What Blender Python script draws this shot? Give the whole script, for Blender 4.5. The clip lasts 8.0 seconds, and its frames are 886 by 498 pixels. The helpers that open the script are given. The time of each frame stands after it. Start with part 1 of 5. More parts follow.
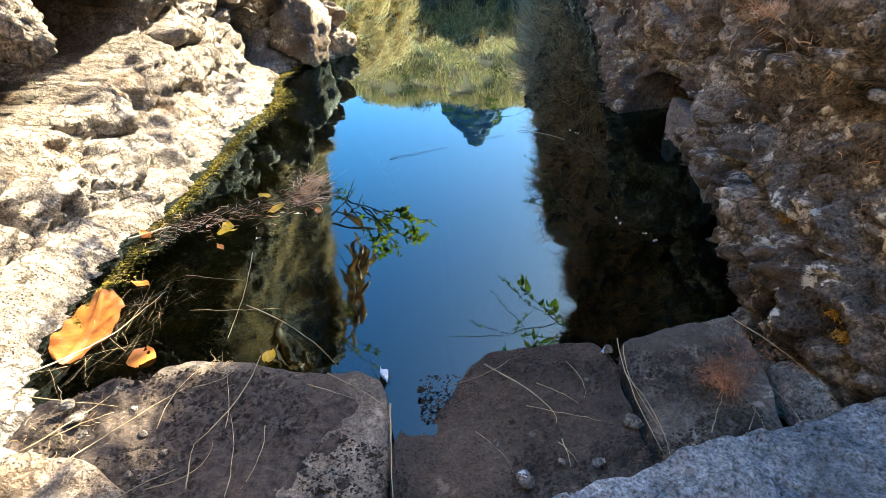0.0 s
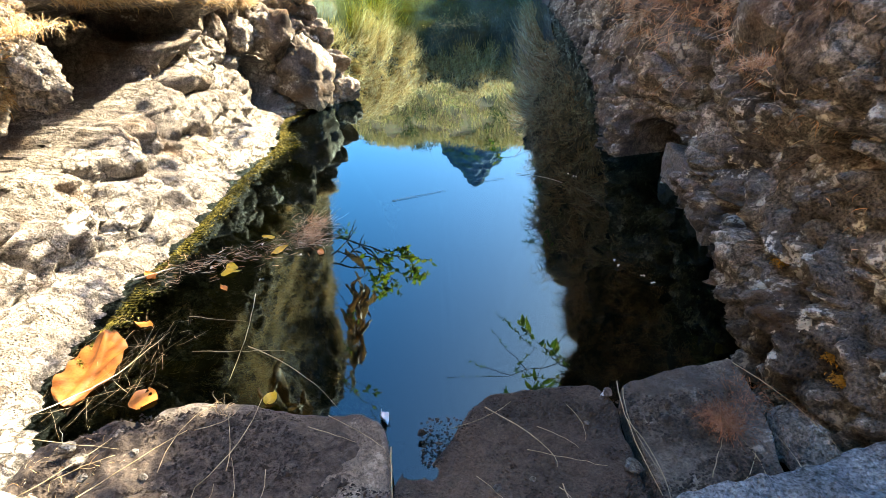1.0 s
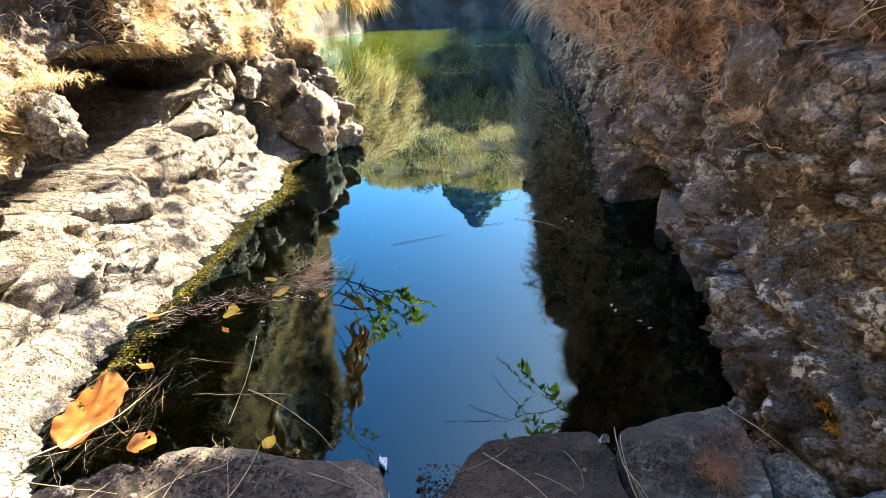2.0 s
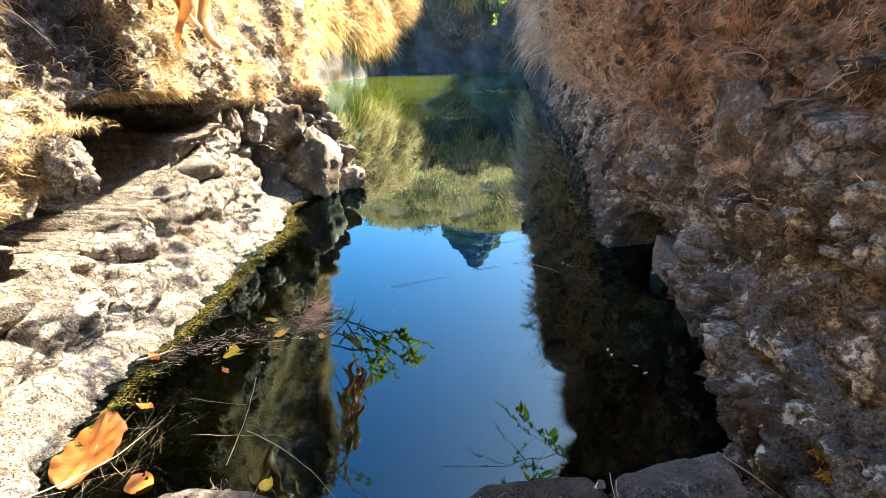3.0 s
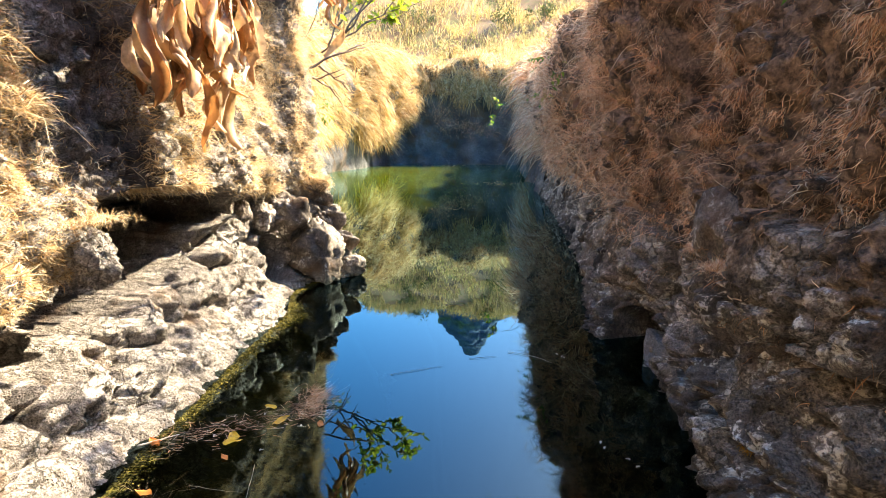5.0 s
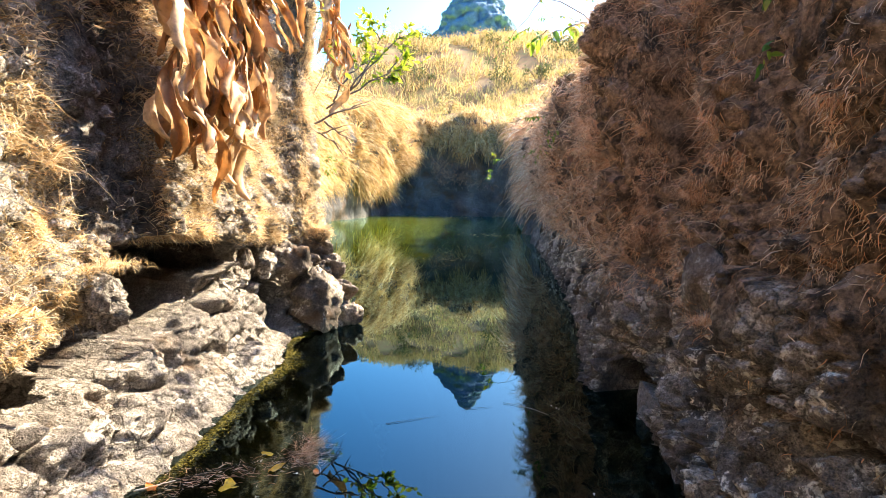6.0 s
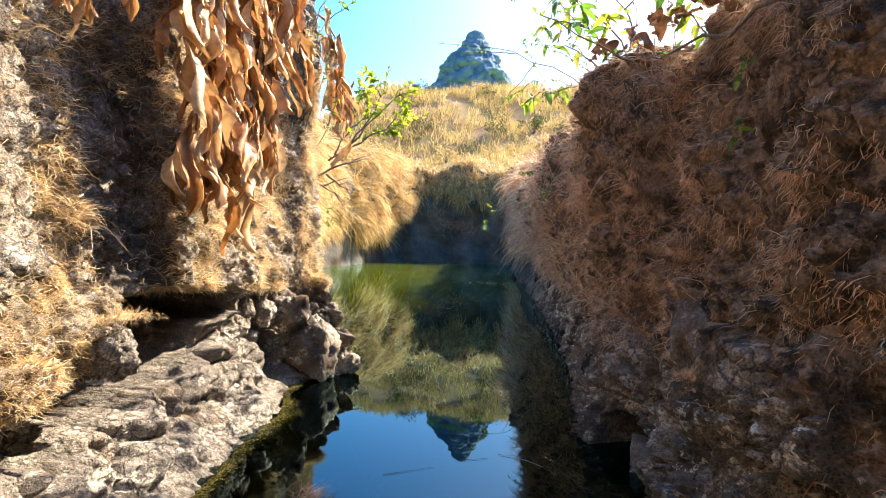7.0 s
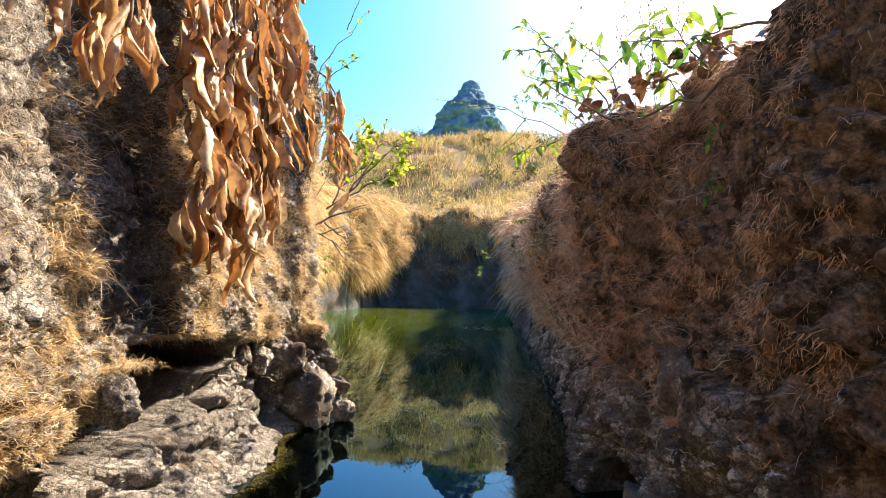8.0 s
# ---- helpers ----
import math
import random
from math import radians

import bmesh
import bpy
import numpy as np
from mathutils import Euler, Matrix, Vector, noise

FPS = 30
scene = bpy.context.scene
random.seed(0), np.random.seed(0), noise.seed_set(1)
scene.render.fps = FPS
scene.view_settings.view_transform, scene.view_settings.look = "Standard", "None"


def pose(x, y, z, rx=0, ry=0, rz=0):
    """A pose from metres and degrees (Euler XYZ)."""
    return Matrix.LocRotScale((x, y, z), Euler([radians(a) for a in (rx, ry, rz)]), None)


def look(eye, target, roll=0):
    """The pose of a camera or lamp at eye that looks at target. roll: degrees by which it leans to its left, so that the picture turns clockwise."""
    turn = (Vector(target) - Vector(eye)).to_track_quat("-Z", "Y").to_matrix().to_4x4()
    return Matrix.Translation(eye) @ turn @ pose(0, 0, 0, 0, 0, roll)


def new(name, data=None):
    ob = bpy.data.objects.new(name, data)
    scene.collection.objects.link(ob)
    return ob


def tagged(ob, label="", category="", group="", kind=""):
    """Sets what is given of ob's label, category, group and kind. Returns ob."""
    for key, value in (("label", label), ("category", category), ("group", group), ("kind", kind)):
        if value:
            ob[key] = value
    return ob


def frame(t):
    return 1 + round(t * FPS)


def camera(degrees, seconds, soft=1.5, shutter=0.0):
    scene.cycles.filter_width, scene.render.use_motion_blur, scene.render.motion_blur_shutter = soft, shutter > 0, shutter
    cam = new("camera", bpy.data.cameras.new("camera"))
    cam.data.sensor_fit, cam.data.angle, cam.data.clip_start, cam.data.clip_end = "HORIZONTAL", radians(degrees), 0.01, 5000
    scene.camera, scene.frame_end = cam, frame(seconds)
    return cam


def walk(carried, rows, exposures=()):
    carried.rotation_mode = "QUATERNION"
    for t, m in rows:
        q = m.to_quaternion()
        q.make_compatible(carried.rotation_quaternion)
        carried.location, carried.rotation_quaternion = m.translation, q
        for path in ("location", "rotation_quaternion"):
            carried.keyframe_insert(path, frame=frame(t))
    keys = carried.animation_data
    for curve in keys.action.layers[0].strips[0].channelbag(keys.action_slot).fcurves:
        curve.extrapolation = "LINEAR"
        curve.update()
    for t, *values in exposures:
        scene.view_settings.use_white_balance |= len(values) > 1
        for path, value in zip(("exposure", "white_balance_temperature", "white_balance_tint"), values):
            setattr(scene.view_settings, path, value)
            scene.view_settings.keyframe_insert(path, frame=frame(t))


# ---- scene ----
cam = camera(78.5, 8.0, soft=0.5)
PATH = [
    (0, (0.0, -0.04, 0.611), (-0.012, 1.65, -0.459), -2.1),
    (0.5, (-0.001, -0.044, 0.618), (-0.01, 1.681, -0.394), -2.0),
    (1, (-0.001, -0.052, 0.626), (-0.009, 1.71, -0.321), -1.9),
    (1.5, (0.0, -0.06, 0.634), (-0.006, 1.736, -0.245), -1.7),
    (3, (0.0, -0.092, 0.661), (0.002, 1.791, -0.014), -0.7),
    (3.5, (-0.002, -0.107, 0.668), (0.004, 1.8, 0.065), -0.3),
    (4, (-0.002, -0.121, 0.677), (0.005, 1.807, 0.144), -0.1),
    (4.5, (-0.004, -0.141, 0.688), (0.007, 1.806, 0.233), 0.1),
    (6, (-0.01, -0.22, 0.708), (0.015, 1.771, 0.521), 1.4),
    (6.5, (-0.017, -0.256, 0.714), (0.015, 1.742, 0.619), 1.9),
    (7, (-0.019, -0.293, 0.735), (0.018, 1.706, 0.719), 2.0),
    (7.5, (-0.013, -0.321, 0.748), (0.026, 1.677, 0.814), 2.1),
    (8, (-0.013, -0.365, 0.753), (0.032, 1.63, 0.9), 2.0),
]
walk(cam, [(t, look(eye, target, roll)) for t, eye, target, roll in PATH],
     exposures=[(0, 3.4, 7600, 6), (4, 3.15, 7350, 8), (5, 3.0, 7300, 9), (6.5, 2.67, 7300, 11), (8, 2.07, 7300, 12)])

# ---------------------------------------------------------------- light
SUN_AZ, SUN_EL = radians(52), radians(43)      # azimuth from +y towards +x
world = bpy.data.worlds.new("sky")
scene.world = world
world.use_nodes = True
wn = world.node_tree.nodes
sky = wn.new("ShaderNodeTexSky")
sky.sky_type, sky.sun_disc, sky.sun_elevation, sky.sun_rotation = "NISHITA", False, SUN_EL, SUN_AZ
sky.air_density, sky.dust_density, sky.ozone_density = 1.0, 2.2, 3.0
rich = wn.new("ShaderNodeHueSaturation")
rich.inputs["Saturation"].default_value = 1.6
world.node_tree.links.new(sky.outputs[0], rich.inputs["Color"])
world.node_tree.links.new(rich.outputs[0], wn["Background"].inputs[0])
wn["Background"].inputs[1].default_value = 0.122
sun = new("sun", bpy.data.lights.new("sun", "SUN"))
sun.data.energy, sun.data.angle, sun.data.color = 3.7, radians(0.6), (1.0, 0.93, 0.8)
SUN_DIR = Vector((math.sin(SUN_AZ) * math.cos(SUN_EL), math.cos(SUN_AZ) * math.cos(SUN_EL), math.sin(SUN_EL)))
sun.matrix_world = look((0, 0, 0), -SUN_DIR)
sun.location = (6, 4, 8)


# ---------------------------------------------------------------- noise on arrays
def lattice(i, j, k, seed):
    h = (i * 374761393 + j * 668265263 + k * 2147483647 + seed * 1274126177) & 0xFFFFFFFF
    h = ((h ^ (h >> 13)) * 1274126177) & 0xFFFFFFFF
    h = ((h ^ (h >> 16)) * 2246822519) & 0xFFFFFFFF
    return ((h ^ (h >> 13)) & 0xFFFFFF) / float(0xFFFFFF)


def vnoise(p, seed=0):
    """Smooth noise from -1 to 1 at the points p (N, 3)."""
    f = np.floor(p).astype(np.int64)
    u = p - f
    u = u * u * (3 - 2 * u)
    total = 0
    for a in (0, 1):
        for b in (0, 1):
            for c in (0, 1):
                w = (u[:, 0] if a else 1 - u[:, 0]) * (u[:, 1] if b else 1 - u[:, 1]) * (u[:, 2] if c else 1 - u[:, 2])
                total = total + w * lattice(f[:, 0] + a, f[:, 1] + b, f[:, 2] + c, seed)
    return total * 2 - 1


def fbm(p, octaves=4, seed=0, gain=0.5):
    total, amp = 0, 1.0
    for o in range(octaves):
        total = total + amp * vnoise(p * 2.0 ** o + 17.3 * o, seed + o)
        amp *= gain
    return total


def cells(p, seed=0):
    """Distances to the nearest and second nearest random centre, and the nearest one's own number (0 to 1)."""
    f = np.floor(p).astype(np.int64)
    d1, d2, own = np.full(len(p), 9.0), np.full(len(p), 9.0), np.zeros(len(p))
    for a in (-1, 0, 1):
        for b in (-1, 0, 1):
            for c in (-1, 0, 1):
                i, j, k = f[:, 0] + a, f[:, 1] + b, f[:, 2] + c
                q = np.stack([i + lattice(i, j, k, seed), j + lattice(i, j, k, seed + 1), k + lattice(i, j, k, seed + 2)], 1)
                d = np.linalg.norm(p - q, axis=1)
                near = d < d1
                d2 = np.where(near, d1, np.minimum(d2, d))
                own = np.where(near, lattice(i, j, k, seed + 3), own)
                d1 = np.where(near, d, d1)
    return d1, d2, own


def facets(p, scale, seed, step, tilt):
    """Broken rock: blocks that stand out by up to step, each face tilted its own way; also how far a place is from the joints."""
    q = p * scale
    f = np.floor(q).astype(np.int64)
    d1, d2 = np.full(len(p), 9.0), np.full(len(p), 9.0)
    out = np.zeros(len(p))
    for a in (-1, 0, 1):
        for b in (-1, 0, 1):
            for c in (-1, 0, 1):
                i, j, k = f[:, 0] + a, f[:, 1] + b, f[:, 2] + c
                r = [lattice(i, j, k, seed + m) for m in range(4)]
                off = q - np.stack([i + r[0], j + r[1], k + r[2]], 1)
                d = np.linalg.norm(off, axis=1)
                near = d < d1
                d2 = np.where(near, d1, np.minimum(d2, d))
                face = (r[3] - 0.5) * step + tilt * ((r[0] - 0.5) * off[:, 1] + (r[1] - 0.5) * off[:, 2] * 1.6)
                out = np.where(near, face, out)
                d1 = np.where(near, d, d1)
    return out, d2 - d1


def smooth(a, b, x):
    u = np.clip((x - a) / (b - a), 0, 1)
    return u * u * (3 - 2 * u)


# ---------------------------------------------------------------- materials
def material(name):
    m = bpy.data.materials.new(name)
    m.use_nodes = True
    return m, m.node_tree.nodes, m.node_tree.links, m.node_tree.nodes["Principled BSDF"]


def node(nodes, kind, **inputs):
    n = nodes.new(kind)
    for key, value in inputs.items():
        n.inputs[key.replace("_", " ")].default_value = value
    return n


def ramp(nodes, links, source, stops):
    n = nodes.new("ShaderNodeValToRGB")
    while len(n.color_ramp.elements) < len(stops):
        n.color_ramp.elements.new(0.5)
    for e, (at, c) in zip(n.color_ramp.elements, stops):
        e.position, e.color = at, (*c, 1) if len(c) == 3 else (c[0], c[0], c[0], 1)
    links.new(source, n.inputs[0])
    return n.outputs[0]


def mix(nodes, links, fac, a, b, blend="MIX"):
    n = nodes.new("ShaderNodeMix")
    n.data_type, n.blend_type = "RGBA", blend
    for socket, value in ((n.inputs[0], fac), (n.inputs[6], a), (n.inputs[7], b)):
        if isinstance(value, bpy.types.NodeSocket):
            links.new(value, socket)
        else:
            socket.default_value = value if isinstance(value, float) else (*value, 1)
    return n.outputs[2]


def rock_material(name, dark, mid, light, lichen, lichen_amount, scale=1.0, pits=0.5, rough=0.9, stain=(0.16, 0.085, 0.035), earth=None, cracks=0.85, blotch=((0.55, 0.0), (0.68, 0.6)), speckle=0.8):
    m, n, l, b = material(name)
    pos = n.new("ShaderNodeNewGeometry").outputs["Position"]
    big = node(n, "ShaderNodeTexNoise", Scale=3.5 * scale, Detail=6.0, Roughness=0.6)
    fine = node(n, "ShaderNodeTexNoise", Scale=85.0 * scale, Detail=5.0, Roughness=0.7)
    blot = node(n, "ShaderNodeTexNoise", Scale=14.0 * scale, Detail=8.0, Roughness=0.72)
    rust = node(n, "ShaderNodeTexNoise", Scale=5.1 * scale, Detail=4.0, Roughness=0.6)
    hole = node(n, "ShaderNodeTexVoronoi", Scale=150.0 * scale)
    grit = node(n, "ShaderNodeTexNoise", Scale=260.0 * scale, Detail=3.0, Roughness=0.7)
    crack = node(n, "ShaderNodeTexVoronoi", Scale=24.0 * scale)
    crack.feature = "DISTANCE_TO_EDGE"
    warp = n.new("ShaderNodeVectorMath")
    warp.operation = "MULTIPLY_ADD"
    l.new(blot.outputs["Color"], warp.inputs[0])
    warp.inputs[1].default_value = (0.06 / scale, 0.06 / scale, 0.06 / scale)
    l.new(pos, warp.inputs[2])
    l.new(warp.outputs[0], crack.inputs["Vector"])
    for t in (big, fine, blot, rust, hole, grit):
        l.new(pos, t.inputs["Vector"])
    base = ramp(n, l, big.outputs[0], [(0.36, dark), (0.5, mid), (0.64, light)])
    grain = ramp(n, l, fine.outputs[0], [(0.3, (0.3,)), (0.5, (0.95,)), (0.72, (1.7,))])
    base = mix(n, l, 0.94 * speckle, base, grain, "MULTIPLY")
    gritty = ramp(n, l, grit.outputs[0], [(0.35, (0.35,)), (0.5, (1.0,)), (0.68, (1.55,))])
    base = mix(n, l, speckle, base, gritty, "MULTIPLY")
    patch = ramp(n, l, blot.outputs[0], [(0.52 + 0.14 * (1 - lichen_amount), (0.0,)), (0.555 + 0.14 * (1 - lichen_amount), (1.0,))])
    speck = ramp(n, l, fine.outputs[0], [(0.44, (0.0,)), (0.52, (1.0,))])
    patch = mix(n, l, 1.0, patch, speck, "MULTIPLY")
    base = mix(n, l, patch, base, lichen)
    rusty = ramp(n, l, rust.outputs[0], [(at, (v,)) for at, v in blotch])
    base = mix(n, l, rusty, base, stain)
    pit = ramp(n, l, hole.outputs[0], [(0.12, (1.0,)), (0.38, (0.0,))])
    where = ramp(n, l, blot.outputs[0], [(0.38, (1.0,)), (0.56, (0.0,))])
    pit = mix(n, l, 1.0, pit, where, "MULTIPLY")
    base = mix(n, l, mix(n, l, 1.0, pit, (0.6 * pits, 0.6 * pits, 0.6 * pits), "MULTIPLY"), base, (dark[0] * 0.4, dark[1] * 0.4, dark[2] * 0.4))
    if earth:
        # matted earth and roots higher up, a darker rim along the water; both with a ragged border
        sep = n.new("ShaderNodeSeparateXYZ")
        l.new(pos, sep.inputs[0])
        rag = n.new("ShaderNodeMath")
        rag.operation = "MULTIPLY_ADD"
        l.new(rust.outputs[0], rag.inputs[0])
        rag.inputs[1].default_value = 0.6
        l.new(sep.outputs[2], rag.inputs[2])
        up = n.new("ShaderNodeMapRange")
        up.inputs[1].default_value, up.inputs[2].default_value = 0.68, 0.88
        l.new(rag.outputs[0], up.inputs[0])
        # dark blotches painted into the earth stand for shaded hollows between the clumps
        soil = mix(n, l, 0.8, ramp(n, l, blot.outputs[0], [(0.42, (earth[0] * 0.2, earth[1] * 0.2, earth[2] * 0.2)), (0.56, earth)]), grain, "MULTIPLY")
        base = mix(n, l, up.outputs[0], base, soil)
        waterside = n.new("ShaderNodeMapRange")
        waterside.inputs[1].default_value, waterside.inputs[2].default_value = 0.30, 0.42
        l.new(rag.outputs[0], waterside.inputs[0])
        base = mix(n, l, waterside.outputs[0], mix(n, l, 1.0, base, (0.35, 0.33, 0.3), "MULTIPLY"), base)
    seam = ramp(n, l, crack.outputs["Distance"], [(0.0, (1.0,)), (0.09, (0.0,))])
    seam = mix(n, l, 1.0, seam, ramp(n, l, big.outputs[0], [(0.42, (0.0,)), (0.6, (cracks,))]), "MULTIPLY")
    base = mix(n, l, seam, base, (dark[0] * 0.5, dark[1] * 0.5, dark[2] * 0.5))
    l.new(base, b.inputs["Base Color"])
    b.inputs["Roughness"].default_value = rough
    b.inputs["Specular IOR Level"].default_value = 0.25
    hgt = mix(n, l, 0.45, mix(n, l, 0.4, fine.outputs[0], grit.outputs[0]), blot.outputs[0])
    hgt = mix(n, l, seam, hgt, (0.1, 0.1, 0.1))
    hgt = mix(n, l, pit, hgt, (0.0, 0.0, 0.0))
    bump = node(n, "ShaderNodeBump", Strength=1.0, Distance=0.02 / scale)
    l.new(hgt, bump.inputs["Height"])
    l.new(bump.outputs[0], b.inputs["Normal"])
    return m


def straw_material(name, tones, translucent=0.35):
    """Dry grass and stalks: each blade takes its own tone."""
    m, n, l, b = material(name)
    isl = n.new("ShaderNodeNewGeometry").outputs["Random Per Island"]
    steps = [(i / max(1, len(tones) - 1), c) for i, c in enumerate(tones)]
    col = ramp(n, l, isl, steps)
    tex = node(n, "ShaderNodeTexNoise", Scale=8.0, Detail=4.0, Roughness=0.65)
    l.new(n.new("ShaderNodeNewGeometry").outputs["Position"], tex.inputs["Vector"])
    shade = ramp(n, l, tex.outputs[0], [(0.36, (0.38,)), (0.5, (0.95,)), (0.64, (1.2,))])
    col = mix(n, l, 1.0, col, shade, "MULTIPLY")
    l.new(col, b.inputs["Base Color"])
    b.inputs["Roughness"].default_value = 0.7
    b.inputs["Specular IOR Level"].default_value = 0.2
    t = n.new("ShaderNodeBsdfTranslucent")
    l.new(col, t.inputs[0])
    ms = n.new("ShaderNodeMixShader")
    ms.inputs[0].default_value = translucent
    l.new(b.outputs[0], ms.inputs[1])
    l.new(t.outputs[0], ms.inputs[2])
    l.new(ms.outputs[0], n["Material Output"].inputs[0])
    return m


def leaf_material(name, tones, translucent=0.4, rough=0.5, scale=30.0, blotch=0.8):
    """Leaves: tone by object, blotches and veins."""
    m, n, l, b = material(name)
    rnd = n.new("ShaderNodeObjectInfo").outputs["Random"]
    col = ramp(n, l, rnd, [(i / max(1, len(tones) - 1), c) for i, c in enumerate(tones)])
    geo = n.new("ShaderNodeNewGeometry")
    tex = node(n, "ShaderNodeTexNoise", Scale=scale, Detail=5.0, Roughness=0.65)
    l.new(geo.outputs["Position"], tex.inputs["Vector"])
    shade = ramp(n, l, tex.outputs[0], [(0.3, (0.4,)), (0.5, (1.0,)), (0.72, (1.3,))])
    col = mix(n, l, blotch, col, shade, "MULTIPLY")
    l.new(col, b.inputs["Base Color"])
    b.inputs["Roughness"].default_value = rough
    t = n.new("ShaderNodeBsdfTranslucent")
    l.new(col, t.inputs[0])
    ms = n.new("ShaderNodeMixShader")
    ms.inputs[0].default_value = translucent
    bump = node(n, "ShaderNodeBump", Strength=0.4, Distance=0.004)
    l.new(tex.outputs[0], bump.inputs["Height"])
    l.new(bump.outputs[0], b.inputs["Normal"])
    l.new(b.outputs[0], ms.inputs[1])
    l.new(t.outputs[0], ms.inputs[2])
    l.new(ms.outputs[0], n["Material Output"].inputs[0])
    return m


def plain_material(name, a, b2, scale=40.0, rough=0.7, bump_height=0.003, translucent=0.0):
    m, n, l, b = material(name)
    tex = node(n, "ShaderNodeTexNoise", Scale=scale, Detail=5.0, Roughness=0.65)
    l.new(n.new("ShaderNodeNewGeometry").outputs["Position"], tex.inputs["Vector"])
    l.new(ramp(n, l, tex.outputs[0], [(0.3, a), (0.7, b2)]), b.inputs["Base Color"])
    b.inputs["Roughness"].default_value = rough
    bump = node(n, "ShaderNodeBump", Strength=0.7, Distance=bump_height)
    l.new(tex.outputs[0], bump.inputs["Height"])
    l.new(bump.outputs[0], b.inputs["Normal"])
    return m


ROCK_PALE = rock_material("pale_basalt", (0.09, 0.072, 0.058), (0.27, 0.233, 0.195), (0.44, 0.39, 0.33), (0.58, 0.535, 0.46), 0.55, pits=1.1, cracks=0.75)
ROCK_DARK = rock_material("brown_basalt", (0.045, 0.034, 0.027), (0.25, 0.205, 0.163), (0.52, 0.44, 0.355), (0.72, 0.66, 0.55), 0.7, pits=0.9, cracks=0.6)
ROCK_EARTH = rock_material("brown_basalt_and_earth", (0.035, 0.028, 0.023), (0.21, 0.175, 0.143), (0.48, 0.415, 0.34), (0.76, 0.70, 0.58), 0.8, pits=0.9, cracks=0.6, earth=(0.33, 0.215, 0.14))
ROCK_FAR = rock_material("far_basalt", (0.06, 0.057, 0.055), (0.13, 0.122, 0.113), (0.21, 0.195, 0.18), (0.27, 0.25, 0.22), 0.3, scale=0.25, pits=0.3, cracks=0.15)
ROCK_SLAB = rock_material("slab_basalt", (0.08, 0.062, 0.05), (0.19, 0.15, 0.115), (0.32, 0.262, 0.20), (0.40, 0.335, 0.26), 0.5, stain=(0.07, 0.055, 0.045), pits=0.3, cracks=0.2, blotch=((0.52, 0.0), (0.60, 0.75)), speckle=0.6)
ROCK_MUD = rock_material("muddy_basalt", (0.040, 0.029, 0.023), (0.080, 0.058, 0.044), (0.115, 0.085, 0.064), (0.19, 0.15, 0.115), 0.35, stain=(0.035, 0.028, 0.024), pits=0.1, cracks=0.1, speckle=0.45)
ROCK_BLUE = rock_material("blue_basalt", (0.13, 0.14, 0.145), (0.28, 0.295, 0.30), (0.42, 0.43, 0.425), (0.55, 0.55, 0.53), 0.3, pits=0.5, cracks=0.2)
ROCK_STONE = rock_material("smooth_grey_stone", (0.10, 0.09, 0.08), (0.17, 0.15, 0.13), (0.23, 0.21, 0.185), (0.36, 0.33, 0.29), 0.3, pits=0.3, cracks=0.1)
STRAW_GOLD = straw_material("golden_dry_grass", [(0.26, 0.14, 0.055), (0.60, 0.41, 0.20), (0.72, 0.55, 0.32), (0.80, 0.68, 0.47), (0.52, 0.31, 0.13)])
STRAW_FAR = straw_material("sunny_tussock_grass", [(0.28, 0.14, 0.045), (0.62, 0.39, 0.15), (0.76, 0.55, 0.26), (0.82, 0.66, 0.38), (0.52, 0.29, 0.09)])
STRAW_BROWN = straw_material("brown_dry_grass", [(0.28, 0.14, 0.07), (0.76, 0.44, 0.25), (0.90, 0.62, 0.40), (0.90, 0.74, 0.53), (0.72, 0.37, 0.19), (0.46, 0.23, 0.12)])
STRAW_HILL = straw_material("hill_grass", [(0.48, 0.28, 0.12), (0.62, 0.42, 0.19), (0.46, 0.35, 0.12), (0.28, 0.26, 0.08), (0.70, 0.50, 0.26)], 0.5)
ORANGE_MOSS = straw_material("orange_moss", [(0.40, 0.20, 0.03), (0.55, 0.32, 0.06), (0.34, 0.20, 0.05)], 0.1)
RED_MOSS = straw_material("reddish_dry_moss", [(0.20, 0.08, 0.04), (0.34, 0.15, 0.08), (0.48, 0.26, 0.15)], 0.1)
PALE_ROOT = straw_material("pale_dead_roots", [(0.42, 0.33, 0.22), (0.66, 0.55, 0.40), (0.50, 0.36, 0.22)], 0.15)
STALK = straw_material("pale_dry_stalk", [(0.34, 0.25, 0.14), (0.48, 0.38, 0.23), (0.28, 0.19, 0.10)], 0.1)
DEAD_LEAF = leaf_material("withered_leaf", [(0.28, 0.12, 0.04), (0.46, 0.24, 0.09), (0.56, 0.35, 0.16), (0.42, 0.17, 0.045), (0.62, 0.46, 0.28), (0.50, 0.22, 0.06)], 0.25, scale=26.0, blotch=1.0)
GREEN_LEAF = leaf_material("green_leaf", [(0.06, 0.14, 0.02), (0.10, 0.22, 0.03), (0.20, 0.30, 0.03), (0.36, 0.36, 0.05)], 0.5)
TWIG = plain_material("twig_bark", (0.09, 0.06, 0.04), (0.2, 0.14, 0.09), 90.0, 0.8)


# ---------------------------------------------------------------- mesh helpers
def mesh_from(name, verts, faces, mat=None, shade=True):
    me = bpy.data.meshes.new(name)
    verts = np.asarray(verts, dtype=np.float32)
    me.from_pydata(verts.tolist() if len(verts) < 2000 else verts, [], faces)
    if mat:
        me.materials.append(mat)
    if shade:
        me.polygons.foreach_set("use_smooth", np.ones(len(me.polygons), dtype=bool))
    me.update()
    return me


